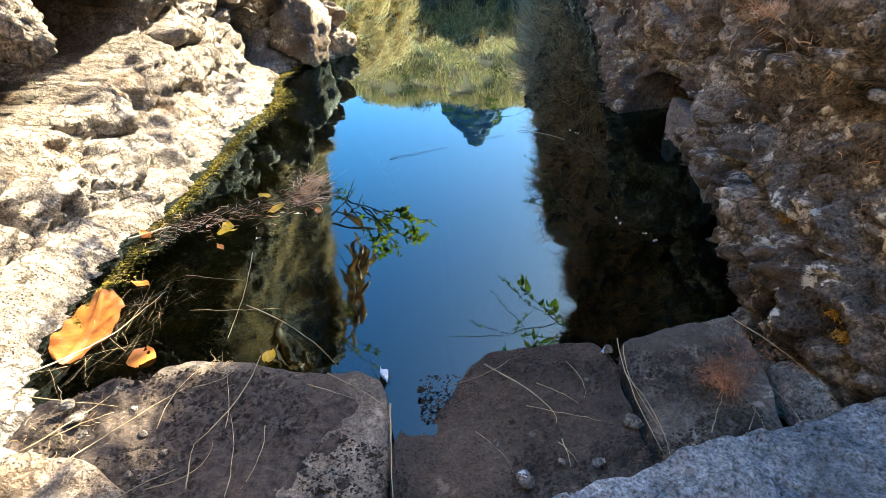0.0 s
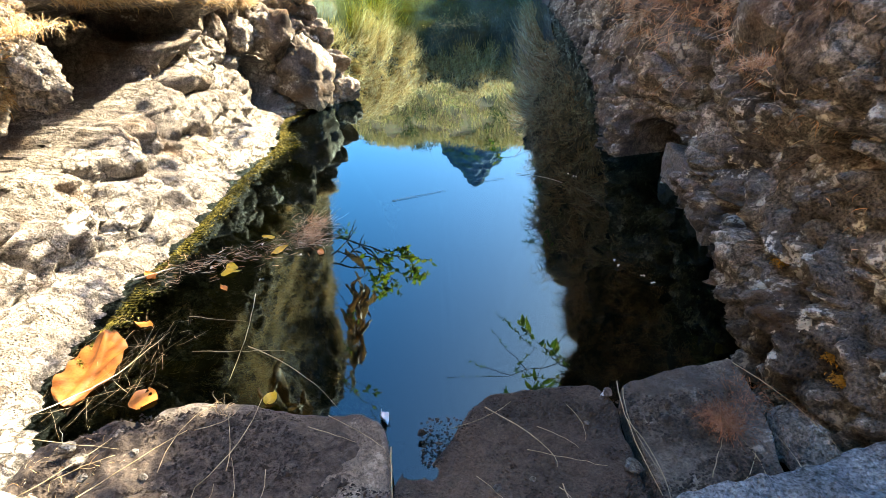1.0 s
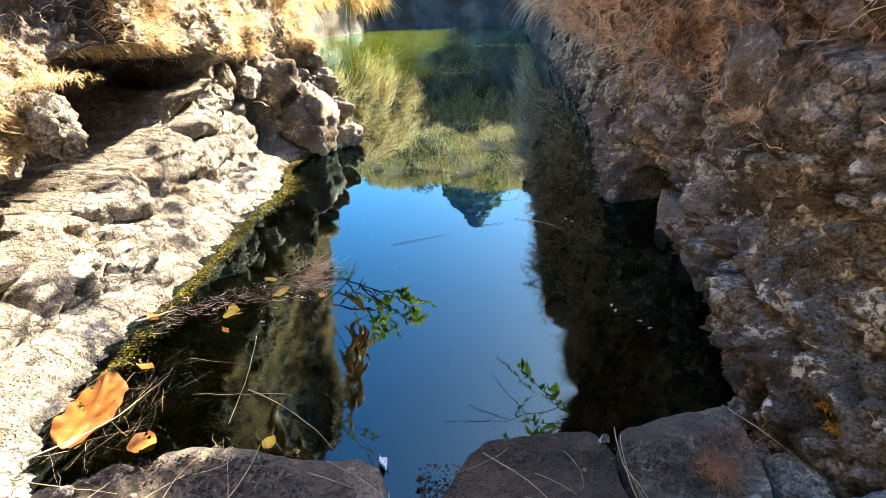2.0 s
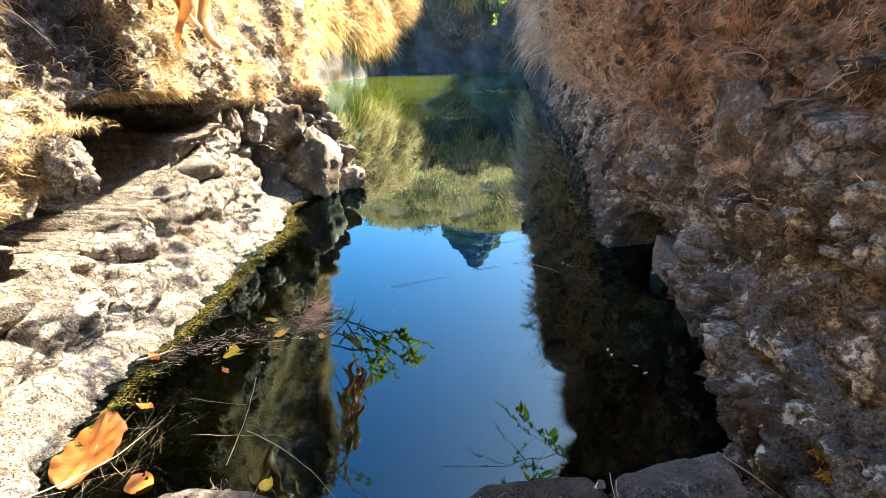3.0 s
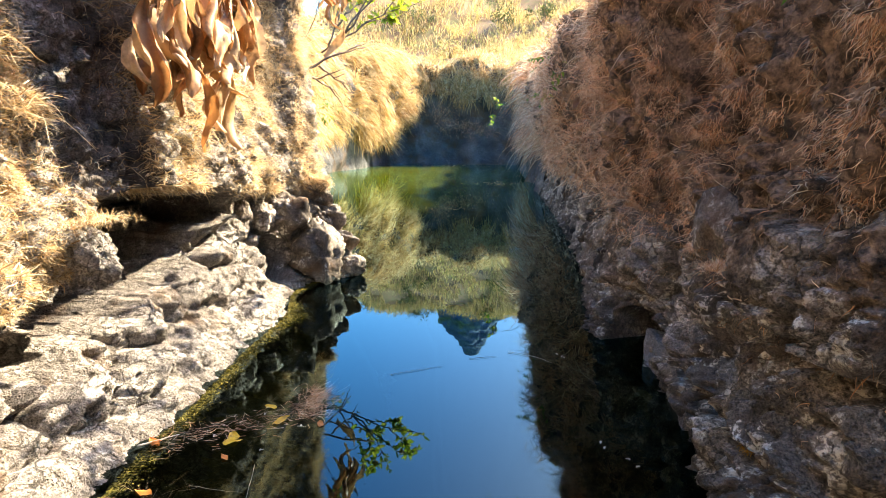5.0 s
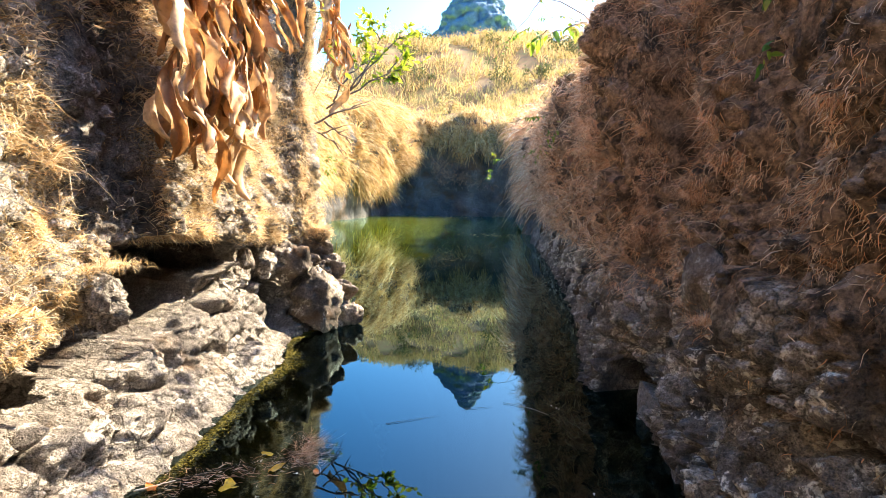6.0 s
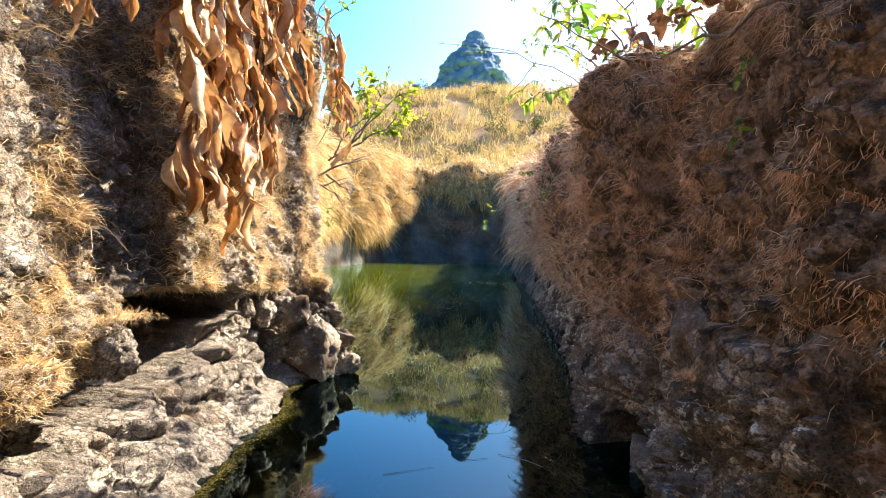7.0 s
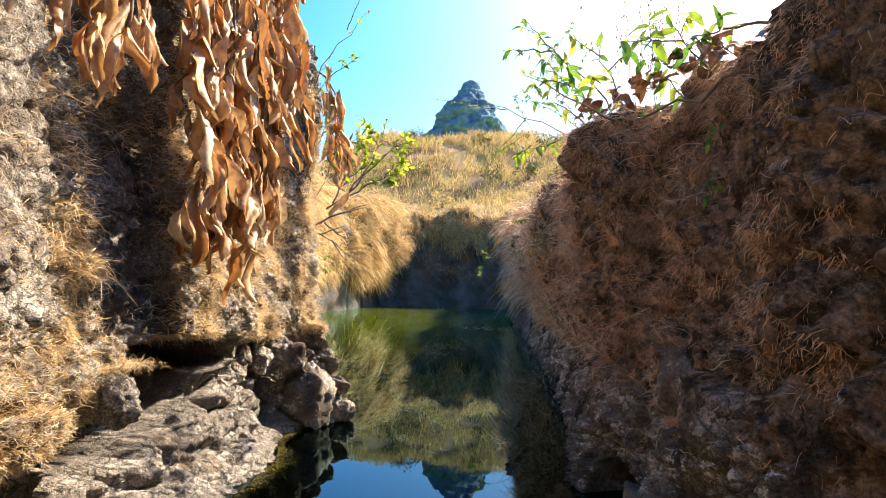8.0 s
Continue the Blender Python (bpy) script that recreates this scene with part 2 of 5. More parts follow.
def part(name, me, parent=None, label="", m=None):
    ob = new(name, me)
    if m is not None:
        ob.matrix_basis = m
    if parent:
        ob.parent = parent
    if label:
        ob["label"] = label
    return ob


def grid_faces(rows, cols, wrap=False):
    i = np.arange(rows - 1)[:, None] * cols
    j = np.arange(cols if wrap else cols - 1)[None, :]
    k = (j + 1) % cols
    return np.stack([i + j, i + k, i + cols + k, i + cols + j], -1).reshape(-1, 4)


def fast_mesh(name, verts, quads, tris, mat, shade=True):
    """A mesh from arrays of quads and triangles."""
    me = bpy.data.meshes.new(name)
    nq, nt = len(quads), len(tris)
    me.vertices.add(len(verts))
    me.vertices.foreach_set("co", np.asarray(verts, np.float32).ravel())
    me.loops.add(nq * 4 + nt * 3)
    loops = np.concatenate([np.asarray(quads, np.int32).ravel(), np.asarray(tris, np.int32).ravel()])
    me.loops.foreach_set("vertex_index", loops)
    me.polygons.add(nq + nt)
    start = np.concatenate([np.arange(nq) * 4, nq * 4 + np.arange(nt) * 3]).astype(np.int32)
    me.polygons.foreach_set("loop_start", start)
    me.polygons.foreach_set("use_smooth", np.full(nq + nt, shade))
    me.materials.append(mat)
    me.update(calc_edges=True)
    return me


def blades(name, roots, ways, lengths, widths, droop, curl, mat, seed, steps=4):
    """Thin grass blades, one island each, that bend down by droop and wander by curl."""
    rng = np.random.default_rng(seed)
    n = len(roots)
    d = ways / np.linalg.norm(ways, axis=1, keepdims=True)
    side = np.cross(d, rng.normal(size=(n, 3)))
    side /= np.linalg.norm(side, axis=1, keepdims=True) + 1e-9
    verts = np.zeros((n, 2 * steps + 1, 3))
    c = np.array(roots, float)
    for k in range(steps + 1):
        if k == steps:
            verts[:, 2 * k] = c
        else:
            w = (widths * (1 - 0.5 * k / steps))[:, None] * side * 0.5
            verts[:, 2 * k], verts[:, 2 * k + 1] = c - w, c + w
            c = c + d * (lengths / steps)[:, None]
            d = d + rng.normal(size=(n, 3)) * curl + np.array([0, 0, -0.5 * droop])
            d /= np.linalg.norm(d, axis=1, keepdims=True)
    o = np.arange(n)[:, None] * (2 * steps + 1)
    quads = np.concatenate([o + [2 * k, 2 * k + 1, 2 * k + 3, 2 * k + 2] for k in range(steps - 1)])
    return fast_mesh(name, verts.reshape(-1, 3), quads, o + [2 * steps - 2, 2 * steps - 1, 2 * steps], mat)


def tube(points, radii, sides=6):
    """Verts and faces of a tapered tube along the points."""
    pts = [Vector(p) for p in points]
    verts, faces = [], []
    for i, p in enumerate(pts):
        d = (pts[min(i + 1, len(pts) - 1)] - pts[max(i - 1, 0)]).normalized()
        a = d.cross(Vector((0.31, 0.2, 0.93))).normalized()
        b = d.cross(a)
        r = radii if isinstance(radii, float) else radii[i]
        for k in range(sides):
            w = 2 * math.pi * k / sides
            verts.append(p + (a * math.cos(w) + b * math.sin(w)) * r)
    for i in range(len(pts) - 1):
        for k in range(sides):
            faces.append((i * sides + k, i * sides + (k + 1) % sides, (i + 1) * sides + (k + 1) % sides, (i + 1) * sides + k))
    faces.append(tuple(range(sides - 1, -1, -1)))
    faces.append(tuple(range((len(pts) - 1) * sides, len(pts) * sides)))
    return verts, faces


def bent(a, b, sag=(0, 0, 0), wobble=0.0, steps=8, rng=random):
    """Points of a bent line from a to b."""
    a, b, sag = Vector(a), Vector(b), Vector(sag)
    out = []
    for i in range(steps + 1):
        t = i / steps
        w = Vector((rng.uniform(-1, 1), rng.uniform(-1, 1), rng.uniform(-1, 1))) * wobble * (0 < i < steps)
        out.append(a.lerp(b, t) + sag * 4 * t * (1 - t) + w)
    return out


def leaf_mesh(name, length, width, fold, curl, mat, rng, crumple=0.0, rows=7, twist=0.0, ragged=0.0):
    """A pointed leaf along +y from the origin, folded on its midrib, curled at the end; dry ones are twisted, crumpled and torn."""
    verts, cols = [], 7 if ragged else 5
    ph, ph2 = rng.uniform(0, 9), rng.uniform(0, 9)
    for i in range(rows + 1):
        t = i / rows
        w = width * 0.5 * (math.sin(math.pi * min(1, t ** 0.75 * 0.96 + 0.04)) ** 0.8)
        ang = curl * t
        y = length * (math.sin(ang) / curl if abs(curl) > 1e-3 else t)
        z = -length * ((1 - math.cos(ang)) / curl if abs(curl) > 1e-3 else 0)
        turn = twist * t + 0.5 * twist * math.sin(ph2 + 4 * t)
        for j in range(cols):
            u = j / (cols - 1) * 2 - 1
            wide = w * (1 + ragged * (rng.random() - 0.6) * (abs(u) > 0.9))
            cr = crumple * math.sin(ph + 6 * t + 2.6 * u) * (0.3 + abs(u)) + crumple * 0.6 * math.sin(ph2 * 2 + 13 * t - 6 * u)
            a, b = u * wide * math.cos(fold * abs(u)), abs(u) * wide * math.sin(fold) + cr
            verts.append((a * math.cos(turn) + b * math.sin(turn), y + cr * 0.6, z - a * math.sin(turn) + b * math.cos(turn)))
    return mesh_from(name, verts, grid_faces(rows + 1, cols).tolist(), mat)


# ---------------------------------------------------------------- the plan: waterline of the rock cut, in metres
LEFT = [(-0.85, -2.0), (-0.78, -1.2), (-0.66, -0.2), (-0.61, 0.3), (-0.615, 0.5), (-0.68, 0.68), (-0.69, 0.83), (-0.70, 1.0), (-0.68, 1.21), (-0.68, 1.63),
        (-0.65, 2.02), (-0.72, 2.36), (-0.68, 2.56), (-0.43, 2.74), (-0.46, 2.92), (-0.72, 3.4), (-1.2, 4.2), (-1.9, 5.6), (-2.5, 8.0)]
BANK = [(-2.5, 8.0), (-2.8, 11.0), (-2.87, 14.2), (-2.5, 17.4), (-2.06, 21.5)]
END = [(-2.06, 21.5), (0.5, 21.8), (3.4, 21.6)]
RIGHT = [(0.85, -2.0), (0.75, -1.2), (0.62, -0.2), (0.56, 0.2), (0.50, 0.5), (0.48, 0.68), (0.53, 0.78), (0.575, 0.94), (0.635, 1.05), (0.675, 1.32), (0.685, 1.52),
         (0.62, 1.72), (0.57, 1.84), (0.64, 2.2), (0.77, 2.65), (0.85, 3.1), (1.01, 4.1), (1.19, 5.5), (1.5, 8.0)]
RIGHT_FAR = [(1.5, 8.0), (1.96, 11.1), (2.7, 16.5), (3.4, 21.6)]


def smooth_line(points, step, soft):
    """Resampled, slightly rounded line through the points; returns places and distances along it."""
    p = np.array(points, float)
    d = np.concatenate([[0], np.cumsum(np.linalg.norm(np.diff(p, axis=0), axis=1))])
    s = np.arange(0, d[-1], step)
    q = np.stack([np.interp(s, d, p[:, k]) for k in (0, 1)], 1)
    r = max(1, int(soft / step))
    ker = np.hanning(2 * r + 3)[1:-1]
    ker /= ker.sum()
    pad = np.concatenate([np.repeat(q[:1], r, 0), q, np.repeat(q[-1:], r, 0)])
    return np.stack([np.convolve(pad[:, k], ker, "valid") for k in (0, 1)], 1)


def sheet(points, side, heights, step, soft, setback, near=None):
    """A rock face over the waterline: each column goes up through the heights (0 to 1 of its own top).
    side: 1 when the rock lies to the right of the line's way, -1 to its left. Returns (rows, cols, 3) places and the outward normals."""
    q = smooth_line(points, step, soft)
    t = np.gradient(q, axis=0)
    t /= np.linalg.norm(t, axis=1, keepdims=True)
    r = max(1, int(0.12 / step))
    ker = np.ones(2 * r + 1) / (2 * r + 1)
    pad = np.concatenate([np.repeat(t[:1], r, 0), t, np.repeat(t[-1:], r, 0)])
    t = np.stack([np.convolve(pad[:, k], ker, "valid") for k in (0, 1)], 1)
    t /= np.linalg.norm(t, axis=1, keepdims=True)
    n = np.stack([t[:, 1], -t[:, 0]], 1) * side
    if near:
        # full detail along the stretch beside the camera, a quarter of it elsewhere
        i = np.arange(len(q))
        use = ((q[:, 1] > near[0]) & (q[:, 1] < near[1])) | (i % 4 == 0) | (i == len(q) - 1)
        q, n = q[use], n[use]
    y = np.repeat(q[None, :, 1], len(heights), 0)
    x = np.repeat(q[None, :, 0], len(heights), 0)
    h = np.array(heights)[:, None]
    z = setback.bottom + h * (setback.top(q[:, 0], q[:, 1])[None, :] - setback.bottom)
    back = setback.depth(x, y, z)
    p = np.stack([x + n[None, :, 0] * back, y + n[None, :, 1] * back, z], -1)
    flat = p.reshape(-1, 3)
    nn = np.stack([np.repeat(n[None, :, 0], len(heights), 0), np.repeat(n[None, :, 1], len(heights), 0), np.zeros_like(x)], -1).reshape(-1, 3)
    flat = flat + setback.relief(flat, nn)
    return flat.reshape(p.shape), nn.reshape(p.shape)


class Profile:
    def __init__(self, bottom, top, depth, relief):
        self.bottom, self.top, self.depth, self.relief = bottom, top, depth, relief


def cave(y, z, yc, zc, ry, rz, depth):
    d = np.abs((y - yc) / ry) ** 2.6 + np.abs((z - zc) / rz) ** 2.6
    return depth * smooth(1.0, 0.55, d)


# left face: a pale sloping apron, hollows above it, then the overhanging wall
def left_top(x, y):
    return np.interp(y, [-3, 2.2, 2.8, 3.4, 4.5, 8], [2.9, 2.7, 2.15, 1.9, 2.0, 2.6])


def left_lip(y):
    """Height of the overhang's lower edge."""
    return np.interp(y, [0.6, 0.95, 1.06, 1.15, 1.5, 2.0, 2.5], [0.34, 0.37, 0.40, 0.55, 0.555, 0.505, 0.46])


def panel(y, z):
    """The flat, set back part of the overhanging wall."""
    return smooth(1.04, 1.08, y) * smooth(1.385, 1.355, y) * smooth(0.56, 0.60, z)


def left_depth(x, y, z):
    lip = left_lip(y)
    w = np.where(z < lip, z * 0.5 / lip, z - lip + 0.5)
    apron = np.interp(w, [-0.5, -0.1, 0, 0.1, 0.22, 0.33, 0.46, 0.50, 0.53, 0.62, 0.85, 1.2, 2.0, 3.0], [-0.5, -0.12, 0, 0.09, 0.17, 0.24, 0.28, 0.20, 0.12, 0.11, 0.17, 0.24, 0.30, 0.42])
    nose = np.interp(z, [-0.5, 0, 0.12, 0.25, 0.4, 0.46, 0.54, 0.65, 1.0, 1.5, 2.4], [-0.05, 0, 0.02, 0.10, 0.13, 0.15, 0.14, 0.13, 0.19, 0.26, 0.46])
    rubble = np.interp(w, [-0.5, -0.1, 0, 0.1, 0.22, 0.33, 0.46, 0.52, 0.62, 0.85, 1.2, 2.0, 3.0], [-0.5, -0.12, 0, 0.09, 0.16, 0.20, 0.22, 0.13, 0.11, 0.17, 0.24, 0.30, 0.42])
    r = smooth(1.72, 1.95, y)
    apron = apron * (1 - r) + rubble * r
    k = smooth(2.45, 2.7, y)
    out = apron * (1 - k) + nose * k + 0.055 * panel(y, z)
    for c in ((1.45, 0.415, 0.34, 0.165, 0.5), (1.27, 0.35, 0.14, 0.14, 0.4), (1.72, 0.46, 0.30, 0.07, 0.3), (1.14, 0.265, 0.10, 0.055, 0.3), (0.94, 0.235, 0.11, 0.05, 0.28),
              (2.06, 0.43, 0.045, 0.085, 0.2), (2.17, 0.38, 0.03, 0.06, 0.14), (2.32, 0.44, 0.08, 0.07, 0.22), (1.92, 0.36, 0.05, 0.03, 0.12), (2.45, 0.40, 0.04, 0.10, 0.15), (2.42, 0.14, 0.09, 0.13, 0.16), (2.86, 0.08, 0.1, 0.07, 0.12)):
        out = out + cave(y, z, *c)
    return out


def crust(p):
    """Rough, pitted skin of the rock."""
    f1, f2, own = cells(p * 42, 55)
    return (own - 0.5) * 0.006 + (np.minimum(f2 - f1, 0.3) - 0.15) * 0.010 - 0.006 * (own > 0.86)


def left_relief(p, n):
    warped = p + 0.030 * np.stack([fbm(p * 9, 3, 5), fbm(p * 9, 3, 6), fbm(p * 9, 3, 7)], 1)
    d1, d2, own = cells(warped * [6.6, 5.6, 7.6], 3)
    lump = (np.sqrt(np.clip(d2 - d1, 0, 0.45)) - 0.42) * 0.125 * (0.45 + own) + (own - 0.5) * 0.05
    block, joint = facets(warped, [13, 11, 15], 9, 0.012, 0.008)
    small = block - 0.009 * np.exp(-(joint / 0.08) ** 2)
    e1, e2, hole = cells(p * 19, 13)
    pits = -0.020 * (hole > 0.8) * smooth(0.36, 0.12, e1)
    low = smooth(0.62, 0.45, p[:, 2])
    calm = 0.25 + 0.75 * smooth(0.0, 0.12, p[:, 2])
    flat = 1 - 0.75 * np.maximum(panel(p[:, 1], p[:, 2]), smooth(0.92, 0.84, p[:, 1]) * smooth(0.50, 0.58, p[:, 2])) * (1 - 0.45 * smooth(0.55, 0.65, p[:, 2]))
    amount = (lump * (0.55 + 0.45 * low) * calm * flat + small * (0.5 + 0.5 * calm) + pits + 2.0 * crust(p) + 0.035 * calm * flat * fbm(p * 1.7, 3, 2) + 0.010 * fbm(p * 34, 3, 8) + 0.014 * fbm(p * 9, 4, 12) * calm) * -1
    up = np.array([0, 0, 1.0])
    # over the hollows the wall runs straight on behind the low nose of rock
    straight = np.interp(p[:, 1], [2.2, 2.6, 3.0, 3.6, 4.4, 8.0], [-0.80, -0.77, -0.70, -0.84, -1.35, -2.6])
    back = np.minimum(0.0, straight - p[:, 0]) * smooth(0.44, 0.58, p[:, 2]) * smooth(2.2, 2.4, p[:, 1])
    return n * amount[:, None] - up * (amount * 0.3 * low)[:, None] + np.array([1.0, 0, 0]) * back[:, None]


def right_top(x, y):
    return np.interp(y, [-3, 0.80, 0.90, 1.0, 1.3, 1.9, 2.3, 2.6, 3.0, 3.5, 4.3, 5.5, 8], [2.9, 2.3, 1.40, 1.38, 1.49, 1.54, 1.56, 1.56, 1.53, 1.50, 1.50, 1.44, 1.85])


def right_depth(x, y, z):
    steep = np.interp(z, [-0.5, 0, 0.2, 0.4, 0.8, 1.3, 2.0, 3.0], [-0.04, 0, 0.06, 0.10, 0.16, 0.20, 0.24, 0.4])
    lean = np.interp(z, [-0.5, 0, 0.12, 0.35, 0.6, 1.2, 1.9, 2.4], [-0.05, 0, 0.07, 0.13, 0.12, 0.02, 0.02, 0.3])
    over = np.interp(z, [-0.5, 0, 0.12, 0.35, 0.7, 1.1, 1.5, 2.4], [-0.05, 0, 0.07, 0.12, 0.0, -0.15, -0.17, 0.1])
    k, far = smooth(1.4, 2.1, y), smooth(2.7, 3.8, y) * smooth(8.0, 6.5, y)
    out = steep * (1 - k) + (lean * (1 - far) + over * far) * k
    out = out + 0.08 * smooth(1.2, 1.7, y) * smooth(-0.24, 0.0, z - right_top(x, y)) ** 2
    # open joints between the big stones low on the face
    for ya, za, yb, zb in ((1.58, 0.105, 1.37, 0.082), (1.37, 0.082, 1.14, 0.092), (1.14, 0.092, 0.92, 0.125), (0.92, 0.125, 0.72, 0.168), (0.72, 0.168, 0.60, 0.165), (0.60, 0.165, 0.50, 0.105), (1.36, 0.08, 1.345, -0.03), (1.10, 0.09, 1.085, -0.03),
                           (1.56, 0.385, 1.36, 0.356), (1.36, 0.356, 1.17, 0.324), (1.17, 0.324, 1.06, 0.368), (1.06, 0.368, 0.81, 0.372), (0.66, 0.39, 0.675, 0.60), (1.06, 0.37, 1.07, 0.58), (1.84, 0.357, 1.74, 0.333), (1.74, 0.333, 1.755, 0.45), (1.755, 0.45, 1.60, 0.43),
                           (1.17, 0.324, 1.10, 0.20), (0.95, 0.37, 0.90, 0.24)):
        u = np.clip(((y - ya) * (yb - ya) + (z - za) * (zb - za)) / ((yb - ya) ** 2 + (zb - za) ** 2), 0, 1)
        off = np.hypot(y - ya - u * (yb - ya), z - za - u * (zb - za))
        out = out + 0.045 * smooth(0.016, 0.004, off) - 0.012 * np.exp(-((off - 0.045) / 0.03) ** 2)
    # squared blocks that stand out over dark gaps
    for yc, zc, ry, rz, d in ((0.86, 0.475, 0.19, 0.10, 0.05), (0.57, 0.49, 0.085, 0.11, 0.05), (1.70, 0.31, 0.06, 0.06, 0.03), (1.66, 0.23, 0.07, 0.07, 0.02), (1.30, 0.22, 0.16, 0.10, 0.02)):
        out = out - d * smooth(1.0, 0.7, np.abs((y - yc) / ry) ** 4 + np.abs((z - zc) / rz) ** 4)
    for c in ((0.61, 0.075, 0.03, 0.026, 0.06), (1.64, 0.05, 0.12, 0.10, 0.18), (1.15, 0.345, 0.10, 0.018, 0.05), (0.71, 0.372, 0.11, 0.024, 0.10), (0.55, 0.362, 0.06, 0.02, 0.08)):
        out = out + cave(y, z, *c)
    return out


def right_relief(p, n):
    warped = p + 0.028 * np.stack([fbm(p * 8, 3, 25), fbm(p * 8, 3, 26), fbm(p * 8, 3, 27)], 1)
    block, joint = facets(warped, [5.0, 4.4, 6.4], 23, 0.055, 0.035)
    edge = smooth(0.0, 0.10, p[:, 2])
    big = (block - 0.030 * np.exp(-(joint / 0.07) ** 2)) * (0.35 + 0.65 * edge)
    chip, split = facets(warped, [15, 13, 18], 29, 0.026, 0.020)
    small = chip - 0.012 * np.exp(-(split / 0.1) ** 2)
    e1, e2, hole = cells(p * 24, 33)
    pits = -0.016 * (hole > 0.8) * smooth(0.36, 0.12, e1)
    high = smooth(0.42, 0.65, p[:, 2]) * (0.35 + 0.65 * smooth(0.95, 1.3, p[:, 1]))
    amount = (big + small + pits + 1.6 * crust(p) + high * 0.10 * fbm(p * [8, 8, 4], 3, 26) + 0.02 * edge * fbm(p * 1.5, 3, 22) + 0.014 * fbm(p * 26, 3, 28)) * -1
    return n * amount[:, None] - np.array([0, 0, 1.0]) * (amount * 0.25)[:, None]


def bank_top(x, y):
    return np.interp(y, [8, 14, 17.4, 21.5], [3.0, 3.3, 3.7, 4.1])


def far_depth(x, y, z):
    return np.interp(z, [-0.5, 0, 0.8, 1.0, 2.2, 3.4, 4.6], [0, 0, 0.12, 0.0, 0.05, 0.3, 0.6])


def bank_depth(x, y, z):
    k = smooth(12, 20, y)
    return np.interp(z, [-0.5, 0, 0.8, 1.0, 2.2, 3.4, 4.6], [0, 0, 0.12, -0.05, -0.15, 0.3, 1.2]) * (1 - k) + np.interp(z, [-0.5, 0, 0.8, 1.0, 2.2, 3.4, 4.6], [0, 0, 0.0, -0.2, -0.75, -0.95, 0.1]) * k


def far_relief(p, n):
    d1, d2, own = cells(p * 1.3, 43)
    amount = -((0.4 - d1) * 0.3 + 0.2 * fbm(p * 0.8, 4, 42) + 0.03 * fbm(p * 6, 3, 44))
    return n * amount[:, None]


def end_depth(x, y, z):
    return np.interp(z, [-0.5, 0, 0.7, 1.6, 2.6, 3.4, 4.6], [0, 0, 0.25, 0.3, 0.1, 0.15, 0.5])


HEIGHTS = np.concatenate([np.linspace(0, 0.12, 10)[:-1], np.linspace(0.12, 0.35, 135)[:-1], np.linspace(0.35, 0.62, 85)[:-1], np.linspace(0.62, 1, 50)])
FACES = {}
for name, line, side, prof, step, soft, mat, words in (
        ("wall_left", LEFT, -1, Profile(-0.45, left_top, left_depth, left_relief), 0.0055, 0.06, ROCK_PALE, "pale sunlit volcanic rock face with hollows above the water"),
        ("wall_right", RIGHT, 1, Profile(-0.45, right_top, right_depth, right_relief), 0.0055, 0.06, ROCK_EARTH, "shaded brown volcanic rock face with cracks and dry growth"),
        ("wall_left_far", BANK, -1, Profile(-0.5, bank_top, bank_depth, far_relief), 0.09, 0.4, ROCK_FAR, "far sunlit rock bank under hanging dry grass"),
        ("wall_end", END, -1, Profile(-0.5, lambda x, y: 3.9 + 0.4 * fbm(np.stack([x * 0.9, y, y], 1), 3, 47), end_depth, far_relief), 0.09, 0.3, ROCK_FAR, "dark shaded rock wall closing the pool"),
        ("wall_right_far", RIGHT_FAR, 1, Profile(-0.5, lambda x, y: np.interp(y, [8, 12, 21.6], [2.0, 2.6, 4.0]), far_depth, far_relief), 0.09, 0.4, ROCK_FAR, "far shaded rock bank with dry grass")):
    heights = HEIGHTS if step < 0.05 else np.linspace(0, 1, 60)
    p, nn = sheet(line, side, heights, step, soft, prof, (0.35, 2.95) if step < 0.05 else None)
    rows, cols = p.shape[:2]
    quads = grid_faces(rows, cols)
    if side == 1:
        quads = quads[:, ::-1]
    # a ledge back from the top edge gives the face its thickness
    back = p[-1] + nn[-1] * 0.95
    verts = np.concatenate([p.reshape(-1, 3), back])
    o = (rows - 1) * cols + np.arange(cols - 1)
    ledge = np.stack([o, o + 1, o + cols + 1, o + cols], 1)
    quads = np.concatenate([quads, ledge if side == -1 else ledge[:, ::-1]])
    ob = tagged(new(name, fast_mesh(name, verts, quads, np.zeros((0, 3), int), mat)), words, "rock face", kind="structure")
    FACES[name] = (p, -nn)


# ---------------------------------------------------------------- ground: one sheet with the pool's bed, the plateau and the hill
CUT = np.array(LEFT[:-1] + BANK[:-1] + END + RIGHT_FAR[::-1][1:] + RIGHT[::-1][1:])


def pool_distance(x, y):
    """Distance to the cut's edge, negative inside."""
    d = np.full(x.shape, 1e9)
    inside = np.zeros(x.shape, bool)
    a = CUT
    b = np.roll(CUT, -1, 0)
    for (x0, y0), (x1, y1) in zip(a, b):
        dx, dy = x1 - x0, y1 - y0
        t = np.clip(((x - x0) * dx + (y - y0) * dy) / (dx * dx + dy * dy), 0, 1)
        d = np.minimum(d, np.hypot(x - x0 - t * dx, y - y0 - t * dy))
        cross = ((y0 > y) != (y1 > y)) & (x < dx * (y - y0) / (dy if dy else 1e-9) + x0)
        inside ^= cross
    return np.where(inside, -d, d)


def hill(x, y):
    rise = 17.6 * smooth(20, 80, y + 0.15 * x) * smooth(-30, -5, x) * smooth(70, 8, x) ** 0.6
    fall = smooth(82, 150, y)
    return rise * (1 - fall) - 40 * fall


